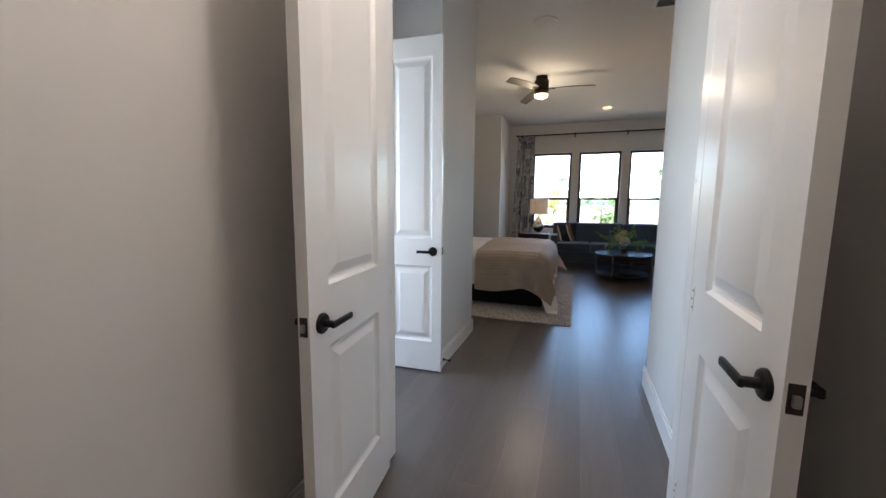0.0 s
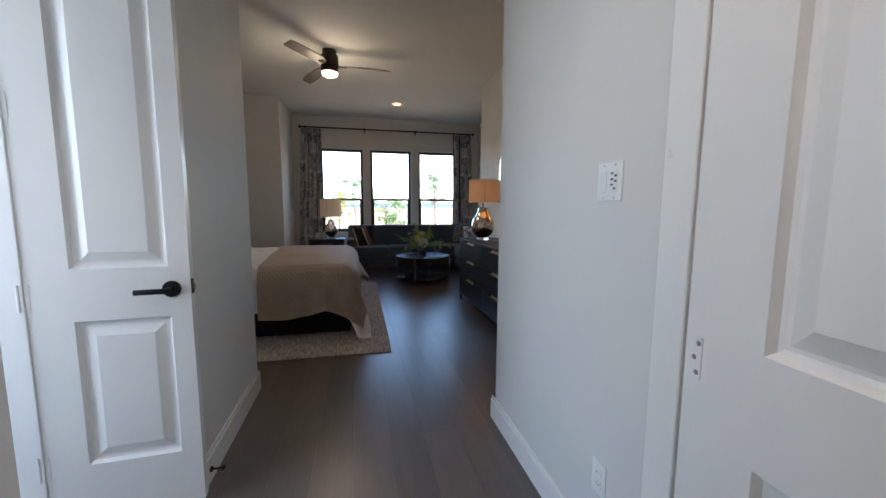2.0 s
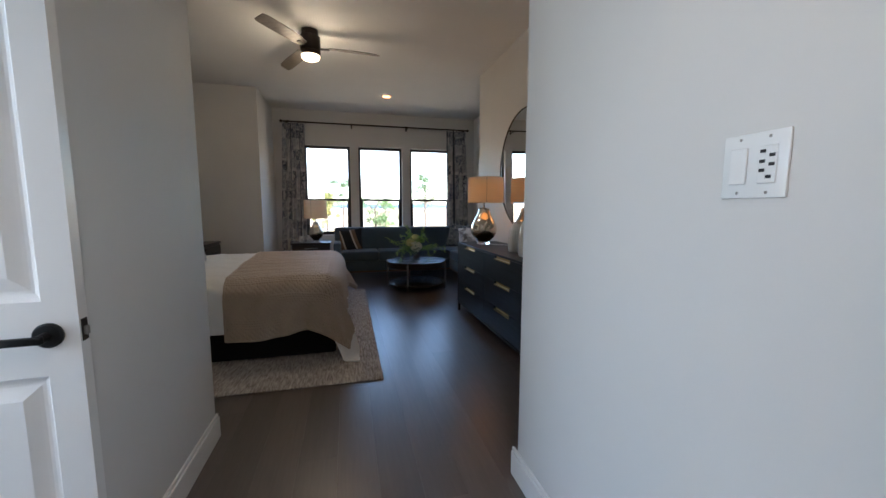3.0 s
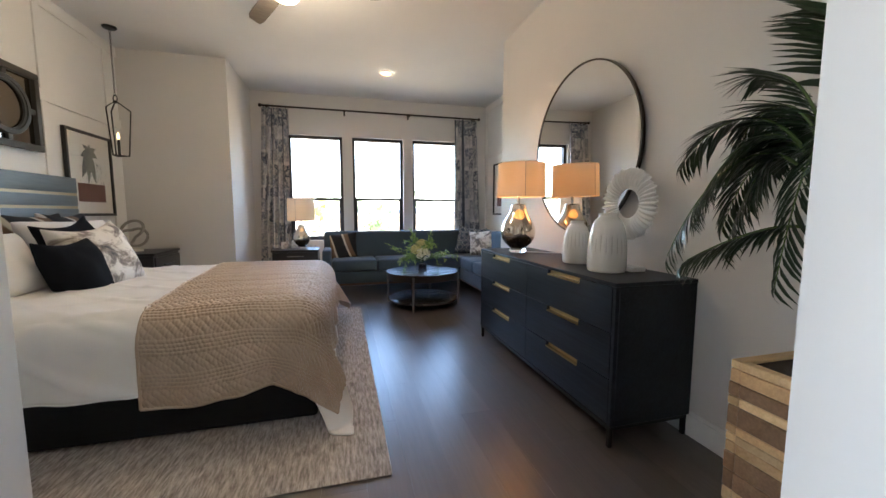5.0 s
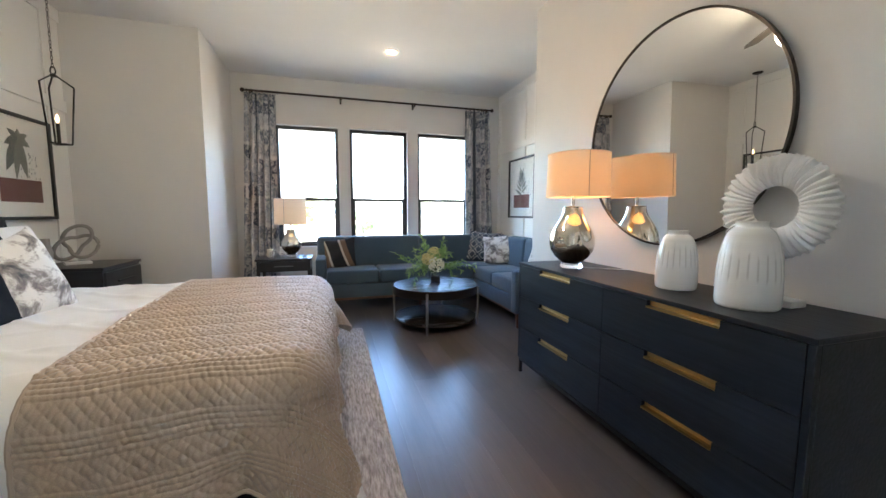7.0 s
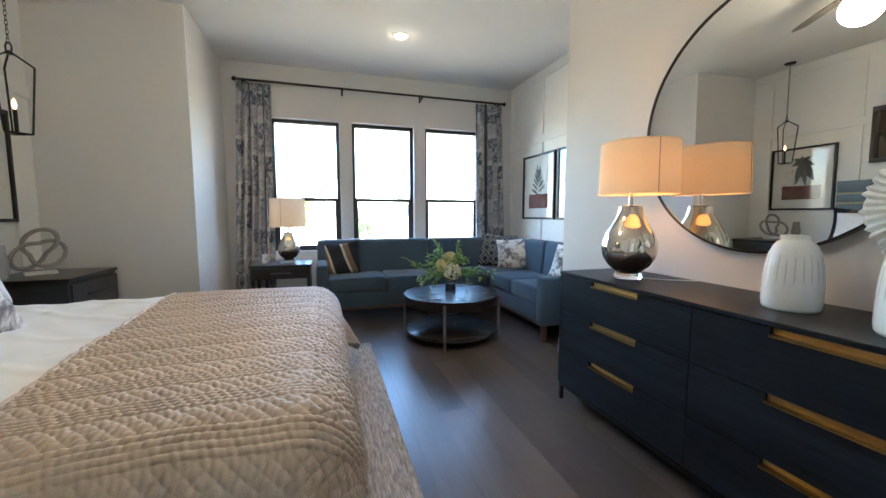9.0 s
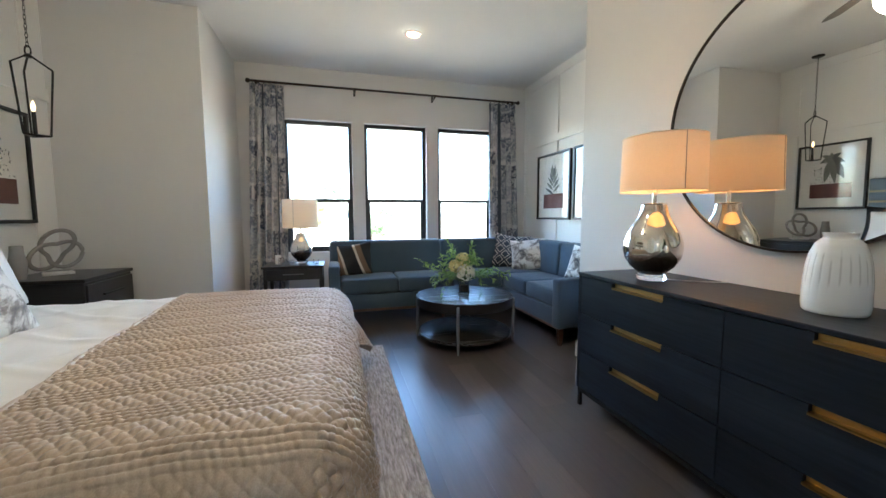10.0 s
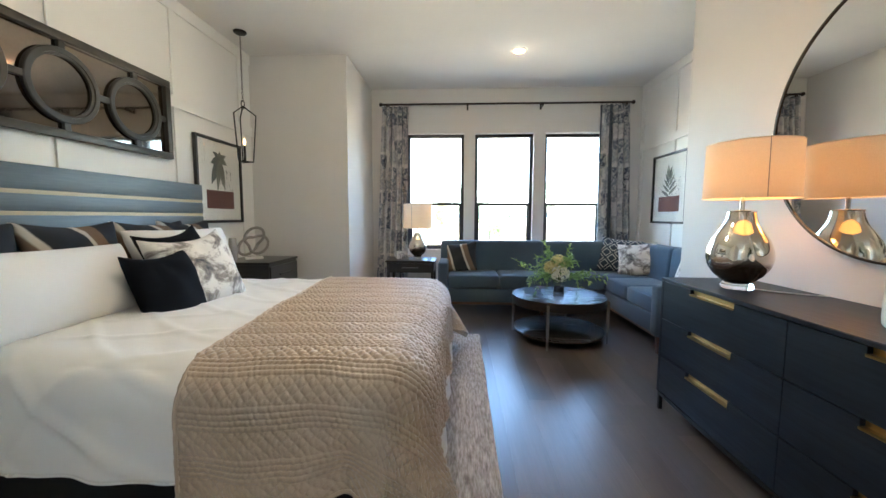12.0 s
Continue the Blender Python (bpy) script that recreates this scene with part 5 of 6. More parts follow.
# ---- sofa ----
def sofa():
    o = Vector((1.30, 7.6, 0))
    s = thing("sectional_sofa", tuple(o), 0, "blue-grey upholstered L-shaped sectional sofa on wooden legs", "sofa")

    def L(x0, x1, y0, y1, z0, z1):
        return (x0 - o.x, x1 - o.x, y0 - o.y, y1 - o.y, z0, z1)
    f = M["sofa"]
    part("base", rounded(L(-0.08, 2.69, 7.56, 8.28, 0.165, 0.335), r=0.012), f, s)
    part("base", rounded(L(1.935, 2.69, 6.32, 7.56, 0.165, 0.335), r=0.012), f, s)
    part("plinth_rail", boxes(L(-0.07, 1.95, 7.575, 7.60, 0.135, 0.165), bevel=0.003), M["walnut"], s, "walnut rail under the seat")
    part("plinth_rail", boxes(L(1.95, 1.975, 6.33, 7.60, 0.135, 0.165), bevel=0.003), M["walnut"], s, "walnut rail under the seat")
    part("arm", rounded(L(-0.095, 0.025, 7.55, 8.27, 0.165, 0.655), r=0.025), f, s)
    part("arm", rounded(L(1.90, 2.70, 6.285, 6.405, 0.165, 0.625), r=0.025), f, s)
    bev = 0.045

    def back(spans, tilt_axis, sign):
        bm = boxes(spans)
        for v in bm.verts:
            if v.co.z > 0.6:
                if tilt_axis == "y":
                    v.co.y += sign * 0.05
                else:
                    v.co.x += sign * 0.05
        bmesh.ops.bevel(bm, geom=bm.edges[:], offset=bev, segments=4, affect="EDGES", profile=0.5)
        return bm
    for x0, x1 in ((-0.09, 1.30), (1.305, 2.66)):
        part("backrest", back(L(x0, x1, 8.03, 8.235, 0.33, 0.895), "y", 1), f, s)
    for y0, y1 in ((6.29, 7.20), (7.205, 8.05)):
        part("backrest", back(L(2.44, 2.64, y0, y1, 0.33, 0.885), "x", 1), f, s)
    for x0, x1 in ((0.03, 0.665), (0.67, 1.30), (1.305, 1.93)):
        c = part("seat_cushion", rounded(L(x0, x1, 7.535, 8.07, 0.335, 0.505), r=0.04, seg=4), f, s)
        pts = [(x0 - o.x + 0.02, 7.538 - o.y, 0.49), (x1 - o.x - 0.02, 7.538 - o.y, 0.49)]
        part("piping", tube(pts, 0.005, 6), f, c)
    for x0, x1, y0, y1 in ((1.935, 2.48, 7.535, 8.07), (1.925, 2.48, 6.975, 7.53), (1.925, 2.48, 6.41, 6.97)):
        c = part("seat_cushion", rounded(L(x0, x1, y0, y1, 0.335, 0.505), r=0.04, seg=4), f, s)
        part("piping", tube([(x0 - o.x + 0.003, y0 - o.y + 0.02, 0.49), (x0 - o.x + 0.003, y1 - o.y - 0.02, 0.49)], 0.005, 6), f, c)
    for x, y in ((-0.04, 7.61), (-0.04, 8.22), (1.20, 7.62), (1.96, 6.35), (2.63, 6.35), (2.63, 8.22)):
        bm = lathe(((0.020, 0.0), (0.026, 0.05), (0.032, 0.166)), 4, (x - o.x, y - o.y, 0))
        bmesh.ops.rotate(bm, verts=bm.verts[:], cent=(x - o.x, y - o.y, 0), matrix=Matrix.Rotation(radians(45), 3, "Z"))
        part("leg", bm, M["walnut"], s, "tapered walnut leg", smooth=None)


M["walnut"] = wood("red_walnut", (0.075, 0.032, 0.018), (0.15, 0.068, 0.038), 0.4, "X", 1.2, 0.1)
sofa()
cushion("sofa_pillow", 0.42, 0.40, 0.14, M["stripe"], pose(0.20, 7.90, 0.50, -22, -6, -12), "striped navy and tan pillow in the sofa corner", "pillow", "sofa pillows")
cushion("sofa_pillow", 0.48, 0.46, 0.15, M["lattice"], pose(2.20, 7.93, 0.51, -18, 6, -28), "navy and white lattice pillow in the sofa corner", "pillow", "sofa pillows")
cushion("sofa_pillow", 0.46, 0.42, 0.16, M["blotch"], pose(2.36, 7.68, 0.50, -20, -8, -38), "white pillow with grey watercolour print on the sofa", "pillow", "sofa pillows")
cushion("sofa_pillow", 0.42, 0.40, 0.14, M["blotch"], pose(2.33, 6.60, 0.50, -20, 4, -75), "pale patterned pillow against the sofa arm", "pillow", "sofa pillows")


# ---- coffee table and flowers ----
def coffee_table():
    R, H = 0.456, 0.441
    t = thing("coffee_table", (1.18, 6.788, 0), 0, "round dark two-tier coffee table with metal legs", "coffee table")
    part("tabletop", lathe(((0.0001, H - 0.085), (R - 0.01, H - 0.085), (R, H - 0.048), (R, H - 0.006), (R - 0.006, H), (0.0001, H)), 72), M["table"], t, "dark wooden round top")
    part("rim", lathe(((R + 0.0005, H - 0.085), (R + 0.005, H - 0.085), (R + 0.005, H - 0.003), (R + 0.0005, H - 0.003)), 72), M["bronze"], t)
    part("shelf", lathe(((0.0001, 0.070), (R - 0.02, 0.070), (R - 0.012, 0.076), (R - 0.012, 0.098), (R - 0.02, 0.102), (0.0001, 0.102)), 72), M["table"], t, "dark wooden lower shelf")
    for k in range(4):
        a = radians(245 + 90 * k)
        x, y = (R + 0.012) * math.cos(a), (R + 0.012) * math.sin(a)
        part("leg", lathe(((0.009, 0.0), (0.011, 0.02), (0.014, 0.20), (0.014, H - 0.03), (0.011, H - 0.022), (0.0001, H - 0.02)), 16, (x, y, 0)), M["steel"], t, "aged metal leg")


coffee_table()


def leaf_mesh(bm, p, d, up, ln, w, curl=0.25):
    """One pointed leaf of four quads from p along d."""
    d = d.normalized()
    side = d.cross(up)
    if side.length < 1e-4:
        side = d.orthogonal()
    side.normalize()
    nrm = side.cross(d)
    rows = []
    for k, wk in ((0, 0.05), (0.3, 0.9), (0.62, 0.8), (1.0, 0.02)):
        c = p + d * ln * k - nrm * curl * ln * k * k
        rows.append((bm.verts.new(c - side * w * wk / 2 + nrm * 0.12 * w * wk), bm.verts.new(c), bm.verts.new(c + side * w * wk / 2 + nrm * 0.12 * w * wk)))
    for a, b in zip(rows, rows[1:]):
        bm.faces.new((a[0], a[1], b[1], b[0]))
        bm.faces.new((a[1], a[2], b[2], b[1]))


def leaf_material(name, a, b2, rough=0.5, trans=0.25):
    m, t, b = nodes_of(name)
    geo = t.nodes.new("ShaderNodeNewGeometry")
    base = ramp(t, geo.outputs["Random Per Island"], ((0.0, a), (1.0, b2)))
    t.links.new(base, b.inputs["Base Color"])
    b.inputs["Roughness"].default_value = rough
    tl = t.nodes.new("ShaderNodeBsdfTranslucent")
    t.links.new(base, tl.inputs[0])
    mx = nd(t, "ShaderNodeMixShader", Fac=trans)
    t.links.new(b.outputs[0], mx.inputs[1]), t.links.new(tl.outputs[0], mx.inputs[2])
    t.links.new(mx.outputs[0], t.nodes["Material Output"].inputs[0])
    return m


M["foliage"] = leaf_material("light_green_leaves", (0.13, 0.25, 0.05), (0.34, 0.46, 0.15))
M["stem"] = plain("green_stem", (0.09, 0.14, 0.04), 0.6)
M["petal"] = leaf_material("pale_yellow_petals", (0.60, 0.50, 0.16), (0.78, 0.70, 0.36), 0.6)
M["petal_white"] = leaf_material("cream_petals", (0.72, 0.68, 0.48), (0.84, 0.80, 0.66), 0.6)
M["palm_stem"] = plain("palm_stem", (0.10, 0.135, 0.055), 0.5, vary=0.25, grain=18, bump=0.3)
M["palm"] = leaf_material("dark_palm_leaves", (0.011, 0.027, 0.012), (0.034, 0.062, 0.024), 0.30, 0.10)


def flowers():
    rng = random.Random(11)
    f = thing("flower_arrangement", (1.20, 6.86, 0.441), 0, "glass vase with pale yellow hydrangeas and trailing greenery", "flowers")
    v = part("vase", lathe(((0.0001, 0.0), (0.052, 0.0), (0.055, 0.004), (0.055, 0.13), (0.050, 0.13), (0.050, 0.012), (0.0001, 0.012)), 32), M["glass"], f, "clear round glass vase")
    part("pebbles", lathe(((0.0001, 0.014), (0.048, 0.014), (0.049, 0.07), (0.03, 0.078), (0.0001, 0.074)), 24), M["dark_fill"], v, "dark filling in the vase")
    heads = ((-0.02, -0.12, 0.215, 0.088, "petal_white"), (-0.03, -0.07, 0.325, 0.078, "petal"), (-0.11, -0.06, 0.27, 0.062, "petal"))
    for x, y, z, r, mat in heads:
        h = part("stem", tube([(x * 0.2, y * 0.2, 0.08), (x * 0.6, y * 0.6, z * 0.7), (x, y, z)], 0.003, 6), M["stem"], f)
        bm = bmesh.new()
        for i in range(150):
            g = Vector((rng.gauss(0, 1), rng.gauss(0, 1), rng.gauss(0, 1) + 0.2)).normalized()
            c = Vector((x, y, z)) + g * r * rng.uniform(0.78, 1.0)
            u = g.orthogonal().normalized()
            w = g.cross(u)
            for q in range(4):
                a = q * math.pi / 2 + rng.random()
                leaf_mesh(bm, c, u * math.cos(a) + w * math.sin(a) + g * 0.35, g, 0.017, 0.016, 0.1)
        part("bloom", bm, M[mat], h, "rounded hydrangea bloom" if mat == "petal" else "cream hydrangea bloom", smooth=None)
    for i in range(42):
        a = rng.uniform(0, 2 * math.pi)
        out, droop = rng.uniform(0.18, 0.48), rng.uniform(-0.14, 0.22)
        if math.sin(a) < -0.5 and abs(math.cos(a)) < 0.8:
            out, droop = out * 0.45, 0.1
        base = Vector((0.02 * math.cos(a), 0.02 * math.sin(a), 0.11))
        pts = []
        for k in range(9):
            u = k / 8
            z = 0.11 + (0.30 - 0.2 * (out > 0.28)) * math.sin(min(1, u * 1.1) * math.pi * 0.55) * rng.uniform(0.96, 1.04) - droop * u ** 2.2
            pts.append(Vector((base.x + out * u * math.cos(a + 0.3 * u), base.y + out * u * math.sin(a + 0.3 * u), max(z, 0.012))))
        st = part("sprig", tube(pts, [0.0025 - 0.0002 * k for k in range(9)], 5), M["stem"], f)
        bm = bmesh.new()
        for k in range(26):
            u = 0.25 + 0.75 * k / 25
            q = u * 8
            j = min(7, int(q))
            p = pts[j].lerp(pts[j + 1], q - j)
            d = (pts[j + 1] - pts[j]).normalized() * 0.6 + Vector((rng.gauss(0, 1), rng.gauss(0, 1), rng.gauss(0.2, 0.8))) * 0.6
            leaf_mesh(bm, p, d, Vector((rng.gauss(0, 0.4), rng.gauss(0, 0.4), 1)), rng.uniform(0.034, 0.062), rng.uniform(0.013, 0.022))
        tagged(part("leaves", bm, M["foliage"], st, smooth=None), kind="stuff")


M["dark_fill"] = plain("dark_pebbles", (0.05, 0.045, 0.04), 0.5, vary=0.4, grain=90, bump=0.6, depth=0.004)
flowers()


# ---- dresser and what stands on it ----
def dresser():
    o = Vector((1.70, 4.475, 0))
    x0, x1, y0, y1 = 1.455, 1.953, 3.575, 5.385
    d = thing("dresser", tuple(o), 0, "black oak six-drawer dresser with brass pulls on a metal base", "dresser")

    def L(a, b, c, e, z0, z1):
        return (a - o.x, b - o.x, c - o.y, e - o.y, z0, z1)
    part("case", boxes(L(x0 + 0.024, x1, y0, y1, 0.115, 0.825), bevel=0.003), M["dresser"], d)
    part("top", boxes(L(x0 - 0.003, x1, y0 - 0.003, y1 + 0.003, 0.825, 0.845), bevel=0.003), M["dresser"], d)
    part("side_panel", boxes(L(x0, x0 + 0.024, y0, y0 + 0.022, 0.115, 0.825), bevel=0.002), M["dresser"], d)
    part("side_panel", boxes(L(x0, x0 + 0.024, y1 - 0.022, y1, 0.115, 0.825), bevel=0.002), M["dresser"], d)
    ym = 4.475
    for c, e, h0, h1 in ((y0 + 0.025, ym - 0.002, 3.86, 4.19), (ym + 0.002, y1 - 0.025, 4.76, 5.09)):
        for z0, z1 in ((0.125, 0.352), (0.357, 0.588), (0.593, 0.822)):
            n0, n1 = h0, h1
            bm = prism([(a - o.y, z) for a, z in ((c, z0), (e, z0), (e, z1), (n1, z1), (n1, z1 - 0.024), (n0, z1 - 0.024), (n0, z1), (c, z1))], -(x0 + 0.023 - o.x), -(x0 - o.x))
            bmesh.ops.rotate(bm, verts=bm.verts[:], matrix=Matrix.Rotation(radians(90), 3, "Z"))
            dr = part("drawer", bm, M["dresser"], d, smooth=None)
            part("pull", boxes(L(x0 - 0.005, x0 + 0.02, n0, n1, z1 - 0.026, z1 - 0.023), L(x0 + 0.018, x0 + 0.021, n0, n1, z1 - 0.023, z1 - 0.002), L(x0 - 0.005, x0 - 0.002, n0, n1, z1 - 0.032, z1 - 0.023)), M["brass"], dr, "brushed brass edge pull", smooth=None)
    r = 0.011
    part("base_frame", boxes(L(x0 + 0.005, x0 + 0.027, y0 + 0.01, y1 - 0.01, 0.093, 0.115), L(x1 - 0.03, x1 - 0.008, y0 + 0.01, y1 - 0.01, 0.093, 0.115), L(x0 + 0.027, x1 - 0.03, y0 + 0.01, y0 + 0.032, 0.093, 0.115), L(x0 + 0.027, x1 - 0.03, y1 - 0.032, y1 - 0.01, 0.093, 0.115)), M["black"], d, "black metal base frame", smooth=None)
    for x in (x0 + 0.016, x1 - 0.019):
        for y in (y0 + 0.021, y1 - 0.021):
            part("leg", boxes(L(x - r, x + r, y - r, y + r, 0, 0.093), bevel=0.002), M["black"], d)


dresser()


def fluted_vase(place, h, r, label):
    v = thing("ceramic_vase", place, 0, label, "vase", "white ceramic vases")
    prof = [(0.0001, 0.0), (r * 0.92, 0.0), (r * 0.975, 0.008), (r, 0.03), (r * 0.985, h * 0.40), (r * 0.93, h * 0.60), (r * 0.84, h * 0.75), (r * 0.70, h * 0.865), (r * 0.57, h * 0.915), (r * 0.50, h * 0.93), (r * 0.485, h * 0.95), (r * 0.49, h * 0.97)]
    fine = []
    for (r0, z0), (r1, z1) in zip(prof, prof[1:]):
        for k in range(4):
            fine.append((r0 + (r1 - r0) * k / 4, z0 + (z1 - z0) * k / 4))
    fine.append(prof[-1])

    def wave(a, z):
        m = max(0, 1 - ((z / h - 0.52) / 0.30) ** 4)
        return 1 - 0.011 * m * max(0, math.cos(22 * a)) ** 3
    part("body", lathe(fine, 176, wave=wave), M["groove_glaze"], v, smooth=50)
    part("rim", lathe(((r * 0.489, h * 0.969), (r * 0.505, h * 0.985), (r * 0.515, h * 0.996), (r * 0.505, h), (r * 0.46, h), (r * 0.44, h * 0.97), (0.0001, h * 0.945)), 64), M["groove_glaze"], v)


fluted_vase((1.675, 3.925, 0.845), 0.335, 0.107, "large white glazed fluted vase on the dresser")
fluted_vase((1.725, 4.29, 0.845), 0.283, 0.091, "smaller white glazed fluted vase on the dresser")


def ruffled_ring():
    w = thing("ruffled_ring", (1.83, 3.94, 0.845), 0, "white ruffled ring sculpture on a stand on the dresser", "sculpture")
    part("base", boxes((-0.045, 0.045, -0.10, 0.10, 0, 0.028), bevel=0.003), M["plaster"], w, "white rectangular base")
    part("post", tube([(0, 0.01, 0.02), (0, 0.01, 0.20)], 0.008, 10), M["plaster"], w)

    def place(a, k):
        r = 0.084 + 0.126 * k
        ruf = 0.64 * math.asin(0.97 * math.sin(44 * a + 0.8 * math.sin(5 * a))) + 0.35 * math.sin(17 * a + 1)
        x = 0.013 * ruf * (0.35 + 0.65 * k) - 0.026 * math.sin(math.pi * k)
        r *= 1 + (0.014 * math.sin(23 * a + 2) + 0.012 * math.sin(61 * a)) * k * k
        return (x, 0.01 + r * math.sin(a), 0.39 + r * math.cos(a))
    sheet("ruffle", place, span(0, 2 * math.pi, 620), span(0, 1, 10), M["plaster"], w, "pleated white ring", 0.003)


ruffled_ring()


def power_cord():
    c = thing("lamp_cord", (1.72, 5.0, 0.845), 0, "clear lamp cord lying across the dresser top", "cord")
    pts = [(0.0, 0.0, 0.004), (0.05, -0.07, 0.004), (0.12, -0.12, 0.004), (0.18, -0.16, 0.004), (0.222, -0.17, 0.004)]
    part("cable", tube(pts, 0.0028, 6), M["white_plastic"], c)


power_cord()


# ---- palm in its wooden planter ----
def planter_palm():
    rng = random.Random(21)
    p = thing("wooden_planter", (1.578, 2.755, 0), 0, "tall square planter of stacked light and dark wood strips", "planter")
    hw, hy, H = 0.205, 0.195, 0.727
    z = H
    order, row = "cabcbacabbcacb", 0
    while z > 0.001:
        kind = order[row % len(order)]
        row += 1
        h = rng.uniform(0.045, 0.066) if kind == "b" else rng.uniform(0.024, 0.050)
        h = z if z - h < 0.02 else h
        z -= h
        for sx, sy in ((-1, 0), (1, 0), (0, -1), (0, 1)):
            d = rng.uniform(0.0, 0.006)
            if sx:
                s = (min(sx * hw, sx * (hw - 0.03)) - (d if sx < 0 else 0), max(sx * hw, sx * (hw - 0.03)) + (d if sx > 0 else 0), -hy + 0.0305, hy - 0.0305, z, z + h - 0.002)
            else:
                s = (-hw - 0.002, hw + 0.002, min(sy * hy, sy * (hy - 0.03)) - (d if sy < 0 else 0), max(sy * hy, sy * (hy - 0.03)) + (d if sy > 0 else 0), z, z + h - 0.002)
            part("strip", boxes(s, bevel=0.003), M["strip_" + kind], p)
    part("soil", boxes((-hw + 0.031, hw - 0.031, -hy + 0.031, hy - 0.031, 0.4, H - 0.014)), M["soil"], p, "dark bark filling")
    ox, oy, oz = 1.65, 2.845, H - 0.014
    t = thing("palm_plant", (ox, oy, oz), 0, "artificial palm with long drooping dark green fronds", "plant")

    def room(q):
        """Keeps the leaves off the walls beside the plant."""
        return Vector((min(q.x, 1.94 - ox), max(q.y, 2.53 - oy), q.z))
    for x, y, top in ((0.0, 0.03, 0.40), (0.01, -0.08, 0.34)):
        rings = 14
        pts = [(x + 0.004 * math.sin(k), y + 0.004 * math.cos(k), top * k / (rings - 1) - 0.02) for k in range(rings)]
        part("stem", tube(pts, [0.024 - 0.0006 * k + 0.002 * (k % 2) for k in range(rings)], 12), M["palm_stem"], t, "thick pale green stem")
    # each frond: its tip and the height of its arch, from the foot of the plant
    specs = ((-0.05, 0.26, 0.94, 0.92), (-0.16, 0.44, 0.66, 0.88), (-0.30, 0.35, 0.31, 0.76), (-0.25, 0.31, 0.30, 0.36), (-0.16, 0.08, 0.24, 0.80), (-0.25, 0.30, 0.46, 0.82),
             (0.02, 0.08, 1.40, 1.10), (0.12, 0.18, 1.15, 1.05), (0.19, 0.36, 0.66, 0.90), (0.02, 0.40, 0.42, 0.80), (0.20, 0.06, 0.46, 0.85), (-0.14, 0.26, 0.34, 0.78),
             (0.10, -0.14, 0.98, 1.0), (-0.18, -0.14, 0.40, 0.86), (-0.06, 0.30, 0.72, 0.90))
    bm = bmesh.new()
    leaf_mesh(bm, Vector((0, 0, 0)), Vector((1, 0, 0)), Vector((0, 0, 1)), 1.0, 1.0, 0.0)
    for v in bm.verts:
        v.co.z = -0.22 * v.co.x ** 2 + 0.012 * abs(v.co.y) * 2
    leaf_data = mesh_of("leaflet", bm, M["palm"])
    for tx, ty, tz, arch in specs:
        p0, p3 = Vector((0.0, 0.03, 0.36)), Vector((tx, ty, tz))
        p1, p2 = Vector((0.12 * tx, 0.03 + 0.12 * ty, 0.28 + 0.60 * arch)), Vector((0.66 * tx, 0.66 * ty, arch + 0.04))
        n = 24
        pts = [room(p0 * (1 - u) ** 3 + p1 * 3 * u * (1 - u) ** 2 + p2 * 3 * u * u * (1 - u) + p3 * u ** 3) for u in span(0, 1, n + 1)]
        fr = part("frond", tube(pts, [0.008 - 0.00027 * k for k in range(n + 1)], 6), M["stem"], t)
        side = Vector((-ty, tx, 0)).normalized()
        for k in range(19, n * 2 + 1):
            q = min(k / 2, n - 0.01)
            j = int(q)
            c = pts[j].lerp(pts[j + 1], q - j)
            d = (pts[j + 1] - pts[j]).normalized()
            u = (k - 19) / (2 * n - 19)
            length = 0.20 * math.sin(math.pi * (0.16 + 0.76 * u)) ** 0.7 * rng.uniform(0.88, 1.08)
            nrm = side.cross(d)
            nrm = nrm if nrm.z > 0 else -nrm
            for sgn in (-1, 1):
                way = side * sgn * (1.0 - 0.35 * u) + d * (0.5 + 0.5 * u) + Vector((0, 0, -0.14)) + Vector((rng.gauss(0, 0.06), rng.gauss(0, 0.06), rng.gauss(0, 0.06)))
                way.normalize()
                end = room(c + way * length)
                way = (end - c).normalized()
                across = way.cross(nrm).normalized()
                leaf = new("leaflet", leaf_data)
                leaf.parent = fr
                leaf.matrix_basis = Matrix.Translation(c) @ Matrix((way, across, across.cross(way))).transposed().to_4x4() @ Matrix.Diagonal(((end - c).length, 0.018, 0.20, 1))


M["strip_a"] = wood("pale_acacia", (0.40, 0.23, 0.10), (0.60, 0.38, 0.19), 0.5, "X", 0.8, 0.2)
M["strip_b"] = wood("brown_acacia", (0.14, 0.075, 0.038), (0.26, 0.15, 0.08), 0.5, "X", 0.8, 0.2)
M["strip_c"] = wood("honey_acacia", (0.46, 0.29, 0.13), (0.66, 0.45, 0.24), 0.5, "X", 0.8, 0.2)
M["soil"] = plain("bark_filling", (0.05, 0.03, 0.018), 0.9, vary=0.5, grain=60, bump=1.0, depth=0.02)
planter_palm()


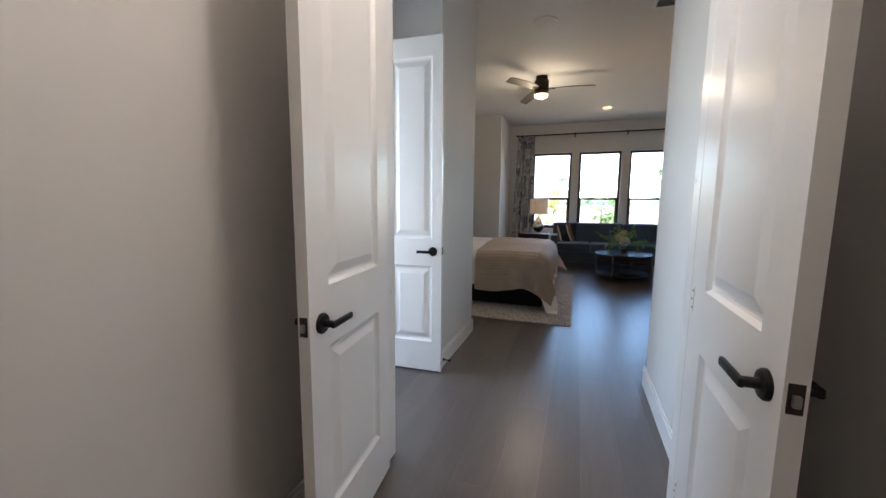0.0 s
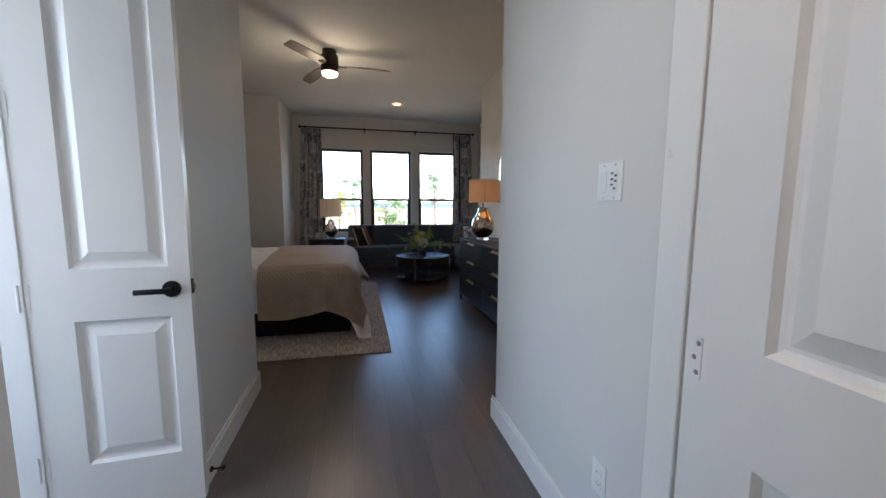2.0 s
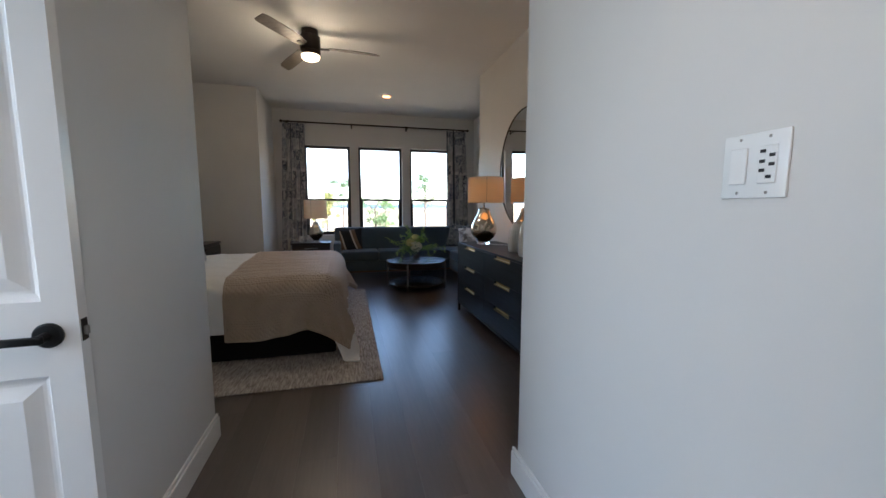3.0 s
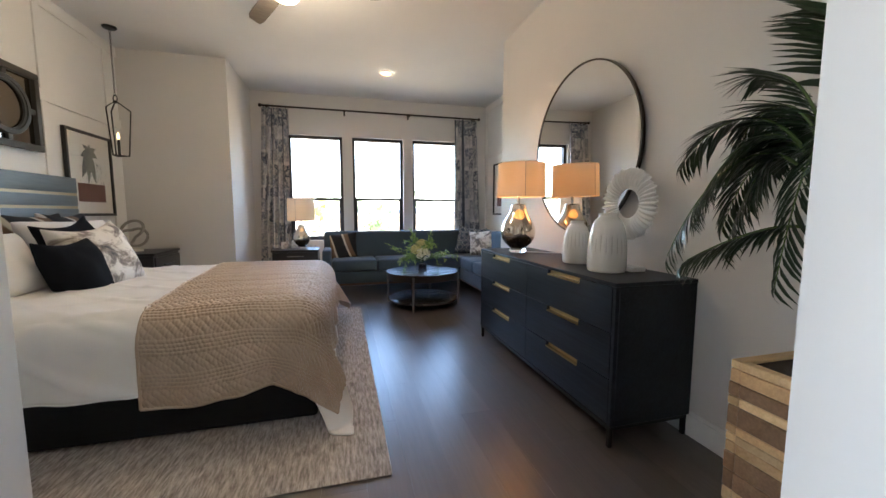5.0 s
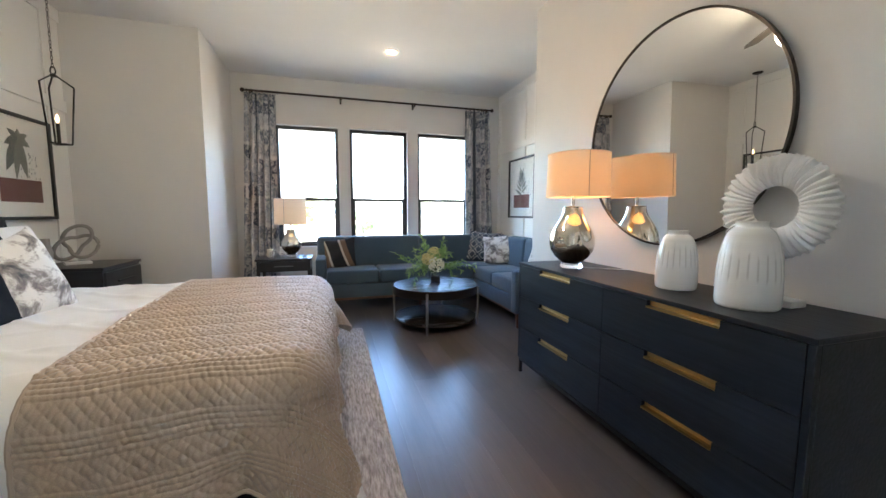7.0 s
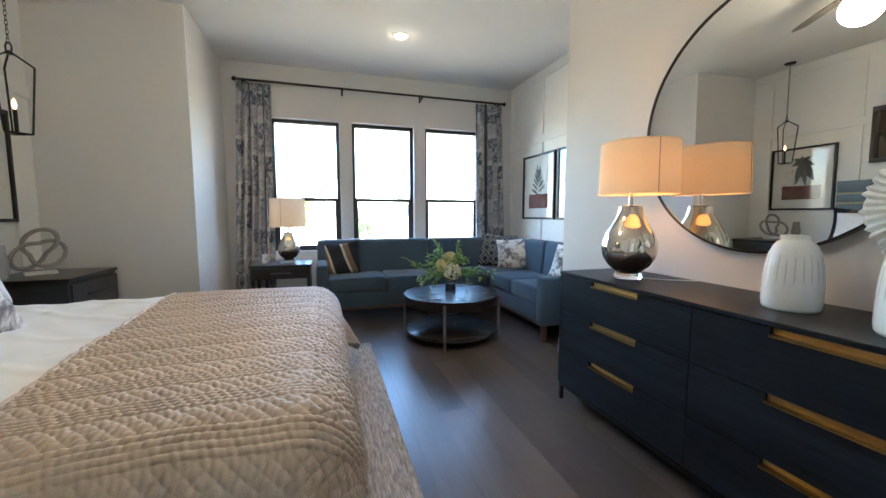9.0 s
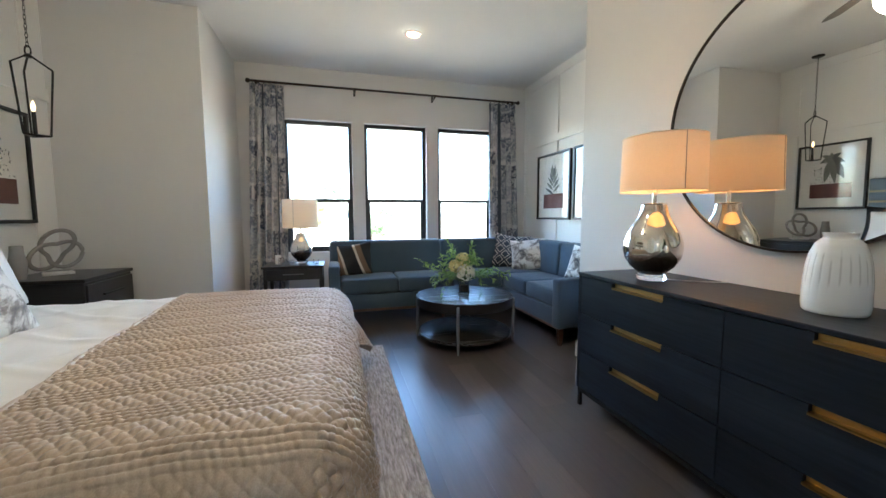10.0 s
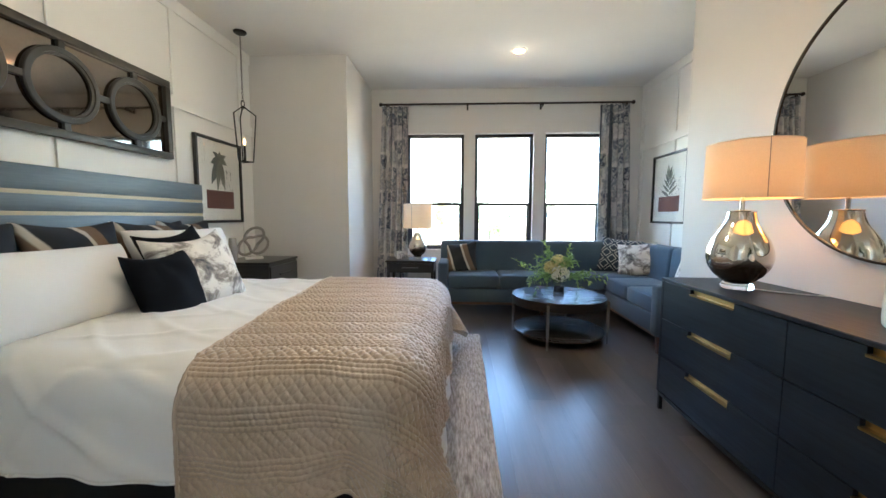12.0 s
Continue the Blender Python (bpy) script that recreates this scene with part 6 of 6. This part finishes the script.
# ---- outdoors, beyond the windows ----
def outdoors():
    structure("ground", boxes((-1500, 1500, -1500, 1500, -0.6, -0.45)), M["dry_ground"], "dry tan ground with pale grass reaching the horizon", "ground")
    rng = random.Random(4)
    bm = bmesh.new()
    prev = None
    for i in range(121):
        a = radians(-60 + i)
        r = 900
        x, y = r * math.sin(a), r * math.cos(a)
        h = 6 + 4 * math.sin(i * 0.21) + 2.5 * math.sin(i * 0.53 + 1) + rng.uniform(-0.5, 0.5)
        cur = (bm.verts.new((x, y, -2)), bm.verts.new((x, y, h)), bm.verts.new((x * 1.2, y * 1.2, h * 0.4)))
        if prev:
            bm.faces.new((prev[0], cur[0], cur[1], prev[1]))
            bm.faces.new((prev[1], cur[1], cur[2], prev[2]))
        prev = cur
    structure("backdrop", bm, M["far_hills"], "far blue hills along the horizon", "hills", smooth=60)

    def tree(name, x, y, h, r, bush, label, mat):
        t = thing(name, (x, y, -0.45), rng.uniform(0, 360), label, "tree", "trees outside", "")
        trunk = tube([(0, 0, 0), (0.04 * h * 0.3, 0.02, h * 0.3), (0.0, 0.05, h * 0.62)], [0.05 * r, 0.04 * r, 0.02 * r], 8)
        for k in range(9):
            a, z = k * 2.4, h * (0.25 + 0.045 * k)
            tube([(0.02, 0.02, z), (r * 0.4 * math.cos(a), r * 0.4 * math.sin(a), z + h * 0.14), (r * 0.75 * math.cos(a + 0.3), r * 0.75 * math.sin(a + 0.3), z + h * 0.22)], [0.02 * r, 0.012 * r, 0.004 * r], 5, trunk)
        part("trunk", trunk, M["bark"], t)
        bm = bmesh.new()
        clumps = []
        for k in range(26 if not bush else 20):
            a, q = rng.uniform(0, 6.28), rng.random() ** 0.6
            z = h * rng.uniform(0.12 if bush else 0.42, 0.95)
            env = r * (1 - ((z / h - (0.4 if bush else 0.62)) / 0.62) ** 2)
            clumps.append((q * env * math.cos(a), q * env * math.sin(a), z, r * rng.uniform(0.14, 0.30)))
        for cx, cy, cz, cr in clumps:
            for i in range(110):
                g = Vector((rng.gauss(0, 1), rng.gauss(0, 1), rng.gauss(0, 0.7)))
                c = Vector((cx, cy, cz)) + g * cr * 0.55
                leaf_mesh(bm, c, Vector((rng.gauss(0, 1), rng.gauss(0, 1), rng.gauss(0, 0.6))), Vector((0, 0, 1)), 0.11 * r ** 0.5, 0.07 * r ** 0.5)
        tagged(part("crown", bm, mat, t, smooth=None), kind="stuff")

    for x, y, h, r, bush, mat in ((7.3, 36, 4.9, 2.1, False, "tree_leaf"), (-0.2, 30, 3.9, 1.5, False, "tree_leaf"), (1.9, 26, 2.9, 1.5, True, "bush_leaf"), (3.3, 34, 2.4, 1.4, True, "bush_leaf"), (-1.2, 27, 2.6, 1.0, True, "yellow_leaf")):
        tree("bush" if bush else "tree", x, y, h, r, bush, "low leafy bush on the dry slope" if bush else "small leafy tree on the dry slope", M[mat])


M["bark"] = plain("tree_bark", (0.14, 0.11, 0.085), 0.9, vary=0.3, grain=30, bump=0.6, depth=0.01)
# tree and bush greens are lightened to paint the outdoor haze into them
M["tree_leaf"] = leaf_material("hazy_tree_leaves", (0.12, 0.19, 0.10), (0.24, 0.32, 0.18))
M["bush_leaf"] = leaf_material("hazy_bush_leaves", (0.12, 0.20, 0.08), (0.24, 0.34, 0.14))
M["yellow_leaf"] = leaf_material("yellowing_leaves", (0.26, 0.27, 0.08), (0.42, 0.38, 0.14))
# blue of the distant haze is put into the hills' colour
M["far_hills"] = plain("hazy_hills", (0.10, 0.17, 0.27), 0.9, vary=0.15, grain=0.02, bump=0.0, scale=(0.01, 0.01, 0.01))


def make_ground():
    m, t, b = nodes_of("dry_ground")
    v = coords(t)
    n1 = nd(t, "ShaderNodeTexNoise", Scale=0.06, Detail=5.0)
    n2 = nd(t, "ShaderNodeTexNoise", Scale=3.0, Detail=6.0, Roughness=0.7)
    t.links.new(v, n1.inputs["Vector"]), t.links.new(v, n2.inputs["Vector"])
    base = ramp(t, n1.outputs[0], ((0.30, (0.30, 0.17, 0.09)), (0.5, (0.42, 0.31, 0.18)), (0.7, (0.30, 0.30, 0.14))))
    base = mix(t, 0.4, base, ramp(t, n2.outputs[0], ((0.3, (0.22, 0.15, 0.08)), (0.7, (0.48, 0.38, 0.24)))))
    t.links.new(base, b.inputs["Base Color"])
    b.inputs["Roughness"].default_value = 0.95
    bumped(t, b, n2.outputs[0], 0.5, 0.05)
    return m


M["dry_ground"] = make_ground()
outdoors()


# ---- floor planks, last ----
def floor_planks():
    rng = random.Random(5)
    w, meshes = 0.19, {}
    floor_ob = bpy.data.objects["floor"]
    x = -2.58
    while x < 2.95:
        y = -2.05 - rng.random() * 1.6
        while y < 8.55:
            length = rng.choice((1.3, 1.7, 2.1))
            hidden = (y + length < -2.0) or (x > DRESS_X and y + length < 6.0) or (x + w < ALC_L and y > 7.34) or (x > 0.95 and y + length < 2.5) or (x + w < -1.4 and y + length < 3.1) or (y + length < 1.0 and (x > 1.1 or x + w < -0.7))
            if not hidden:
                if length not in meshes:
                    g = 0.0003
                    meshes[length] = mesh_of("plank", boxes((g, w - g, g, length - g, -0.012, 0.0)), M["plank"])
                ob = new("plank", meshes[length])
                ob.parent = floor_ob
                ob.location = (x, y, rng.uniform(-0.0006, 0.0))
            y += length
        x += w


floor_planks()
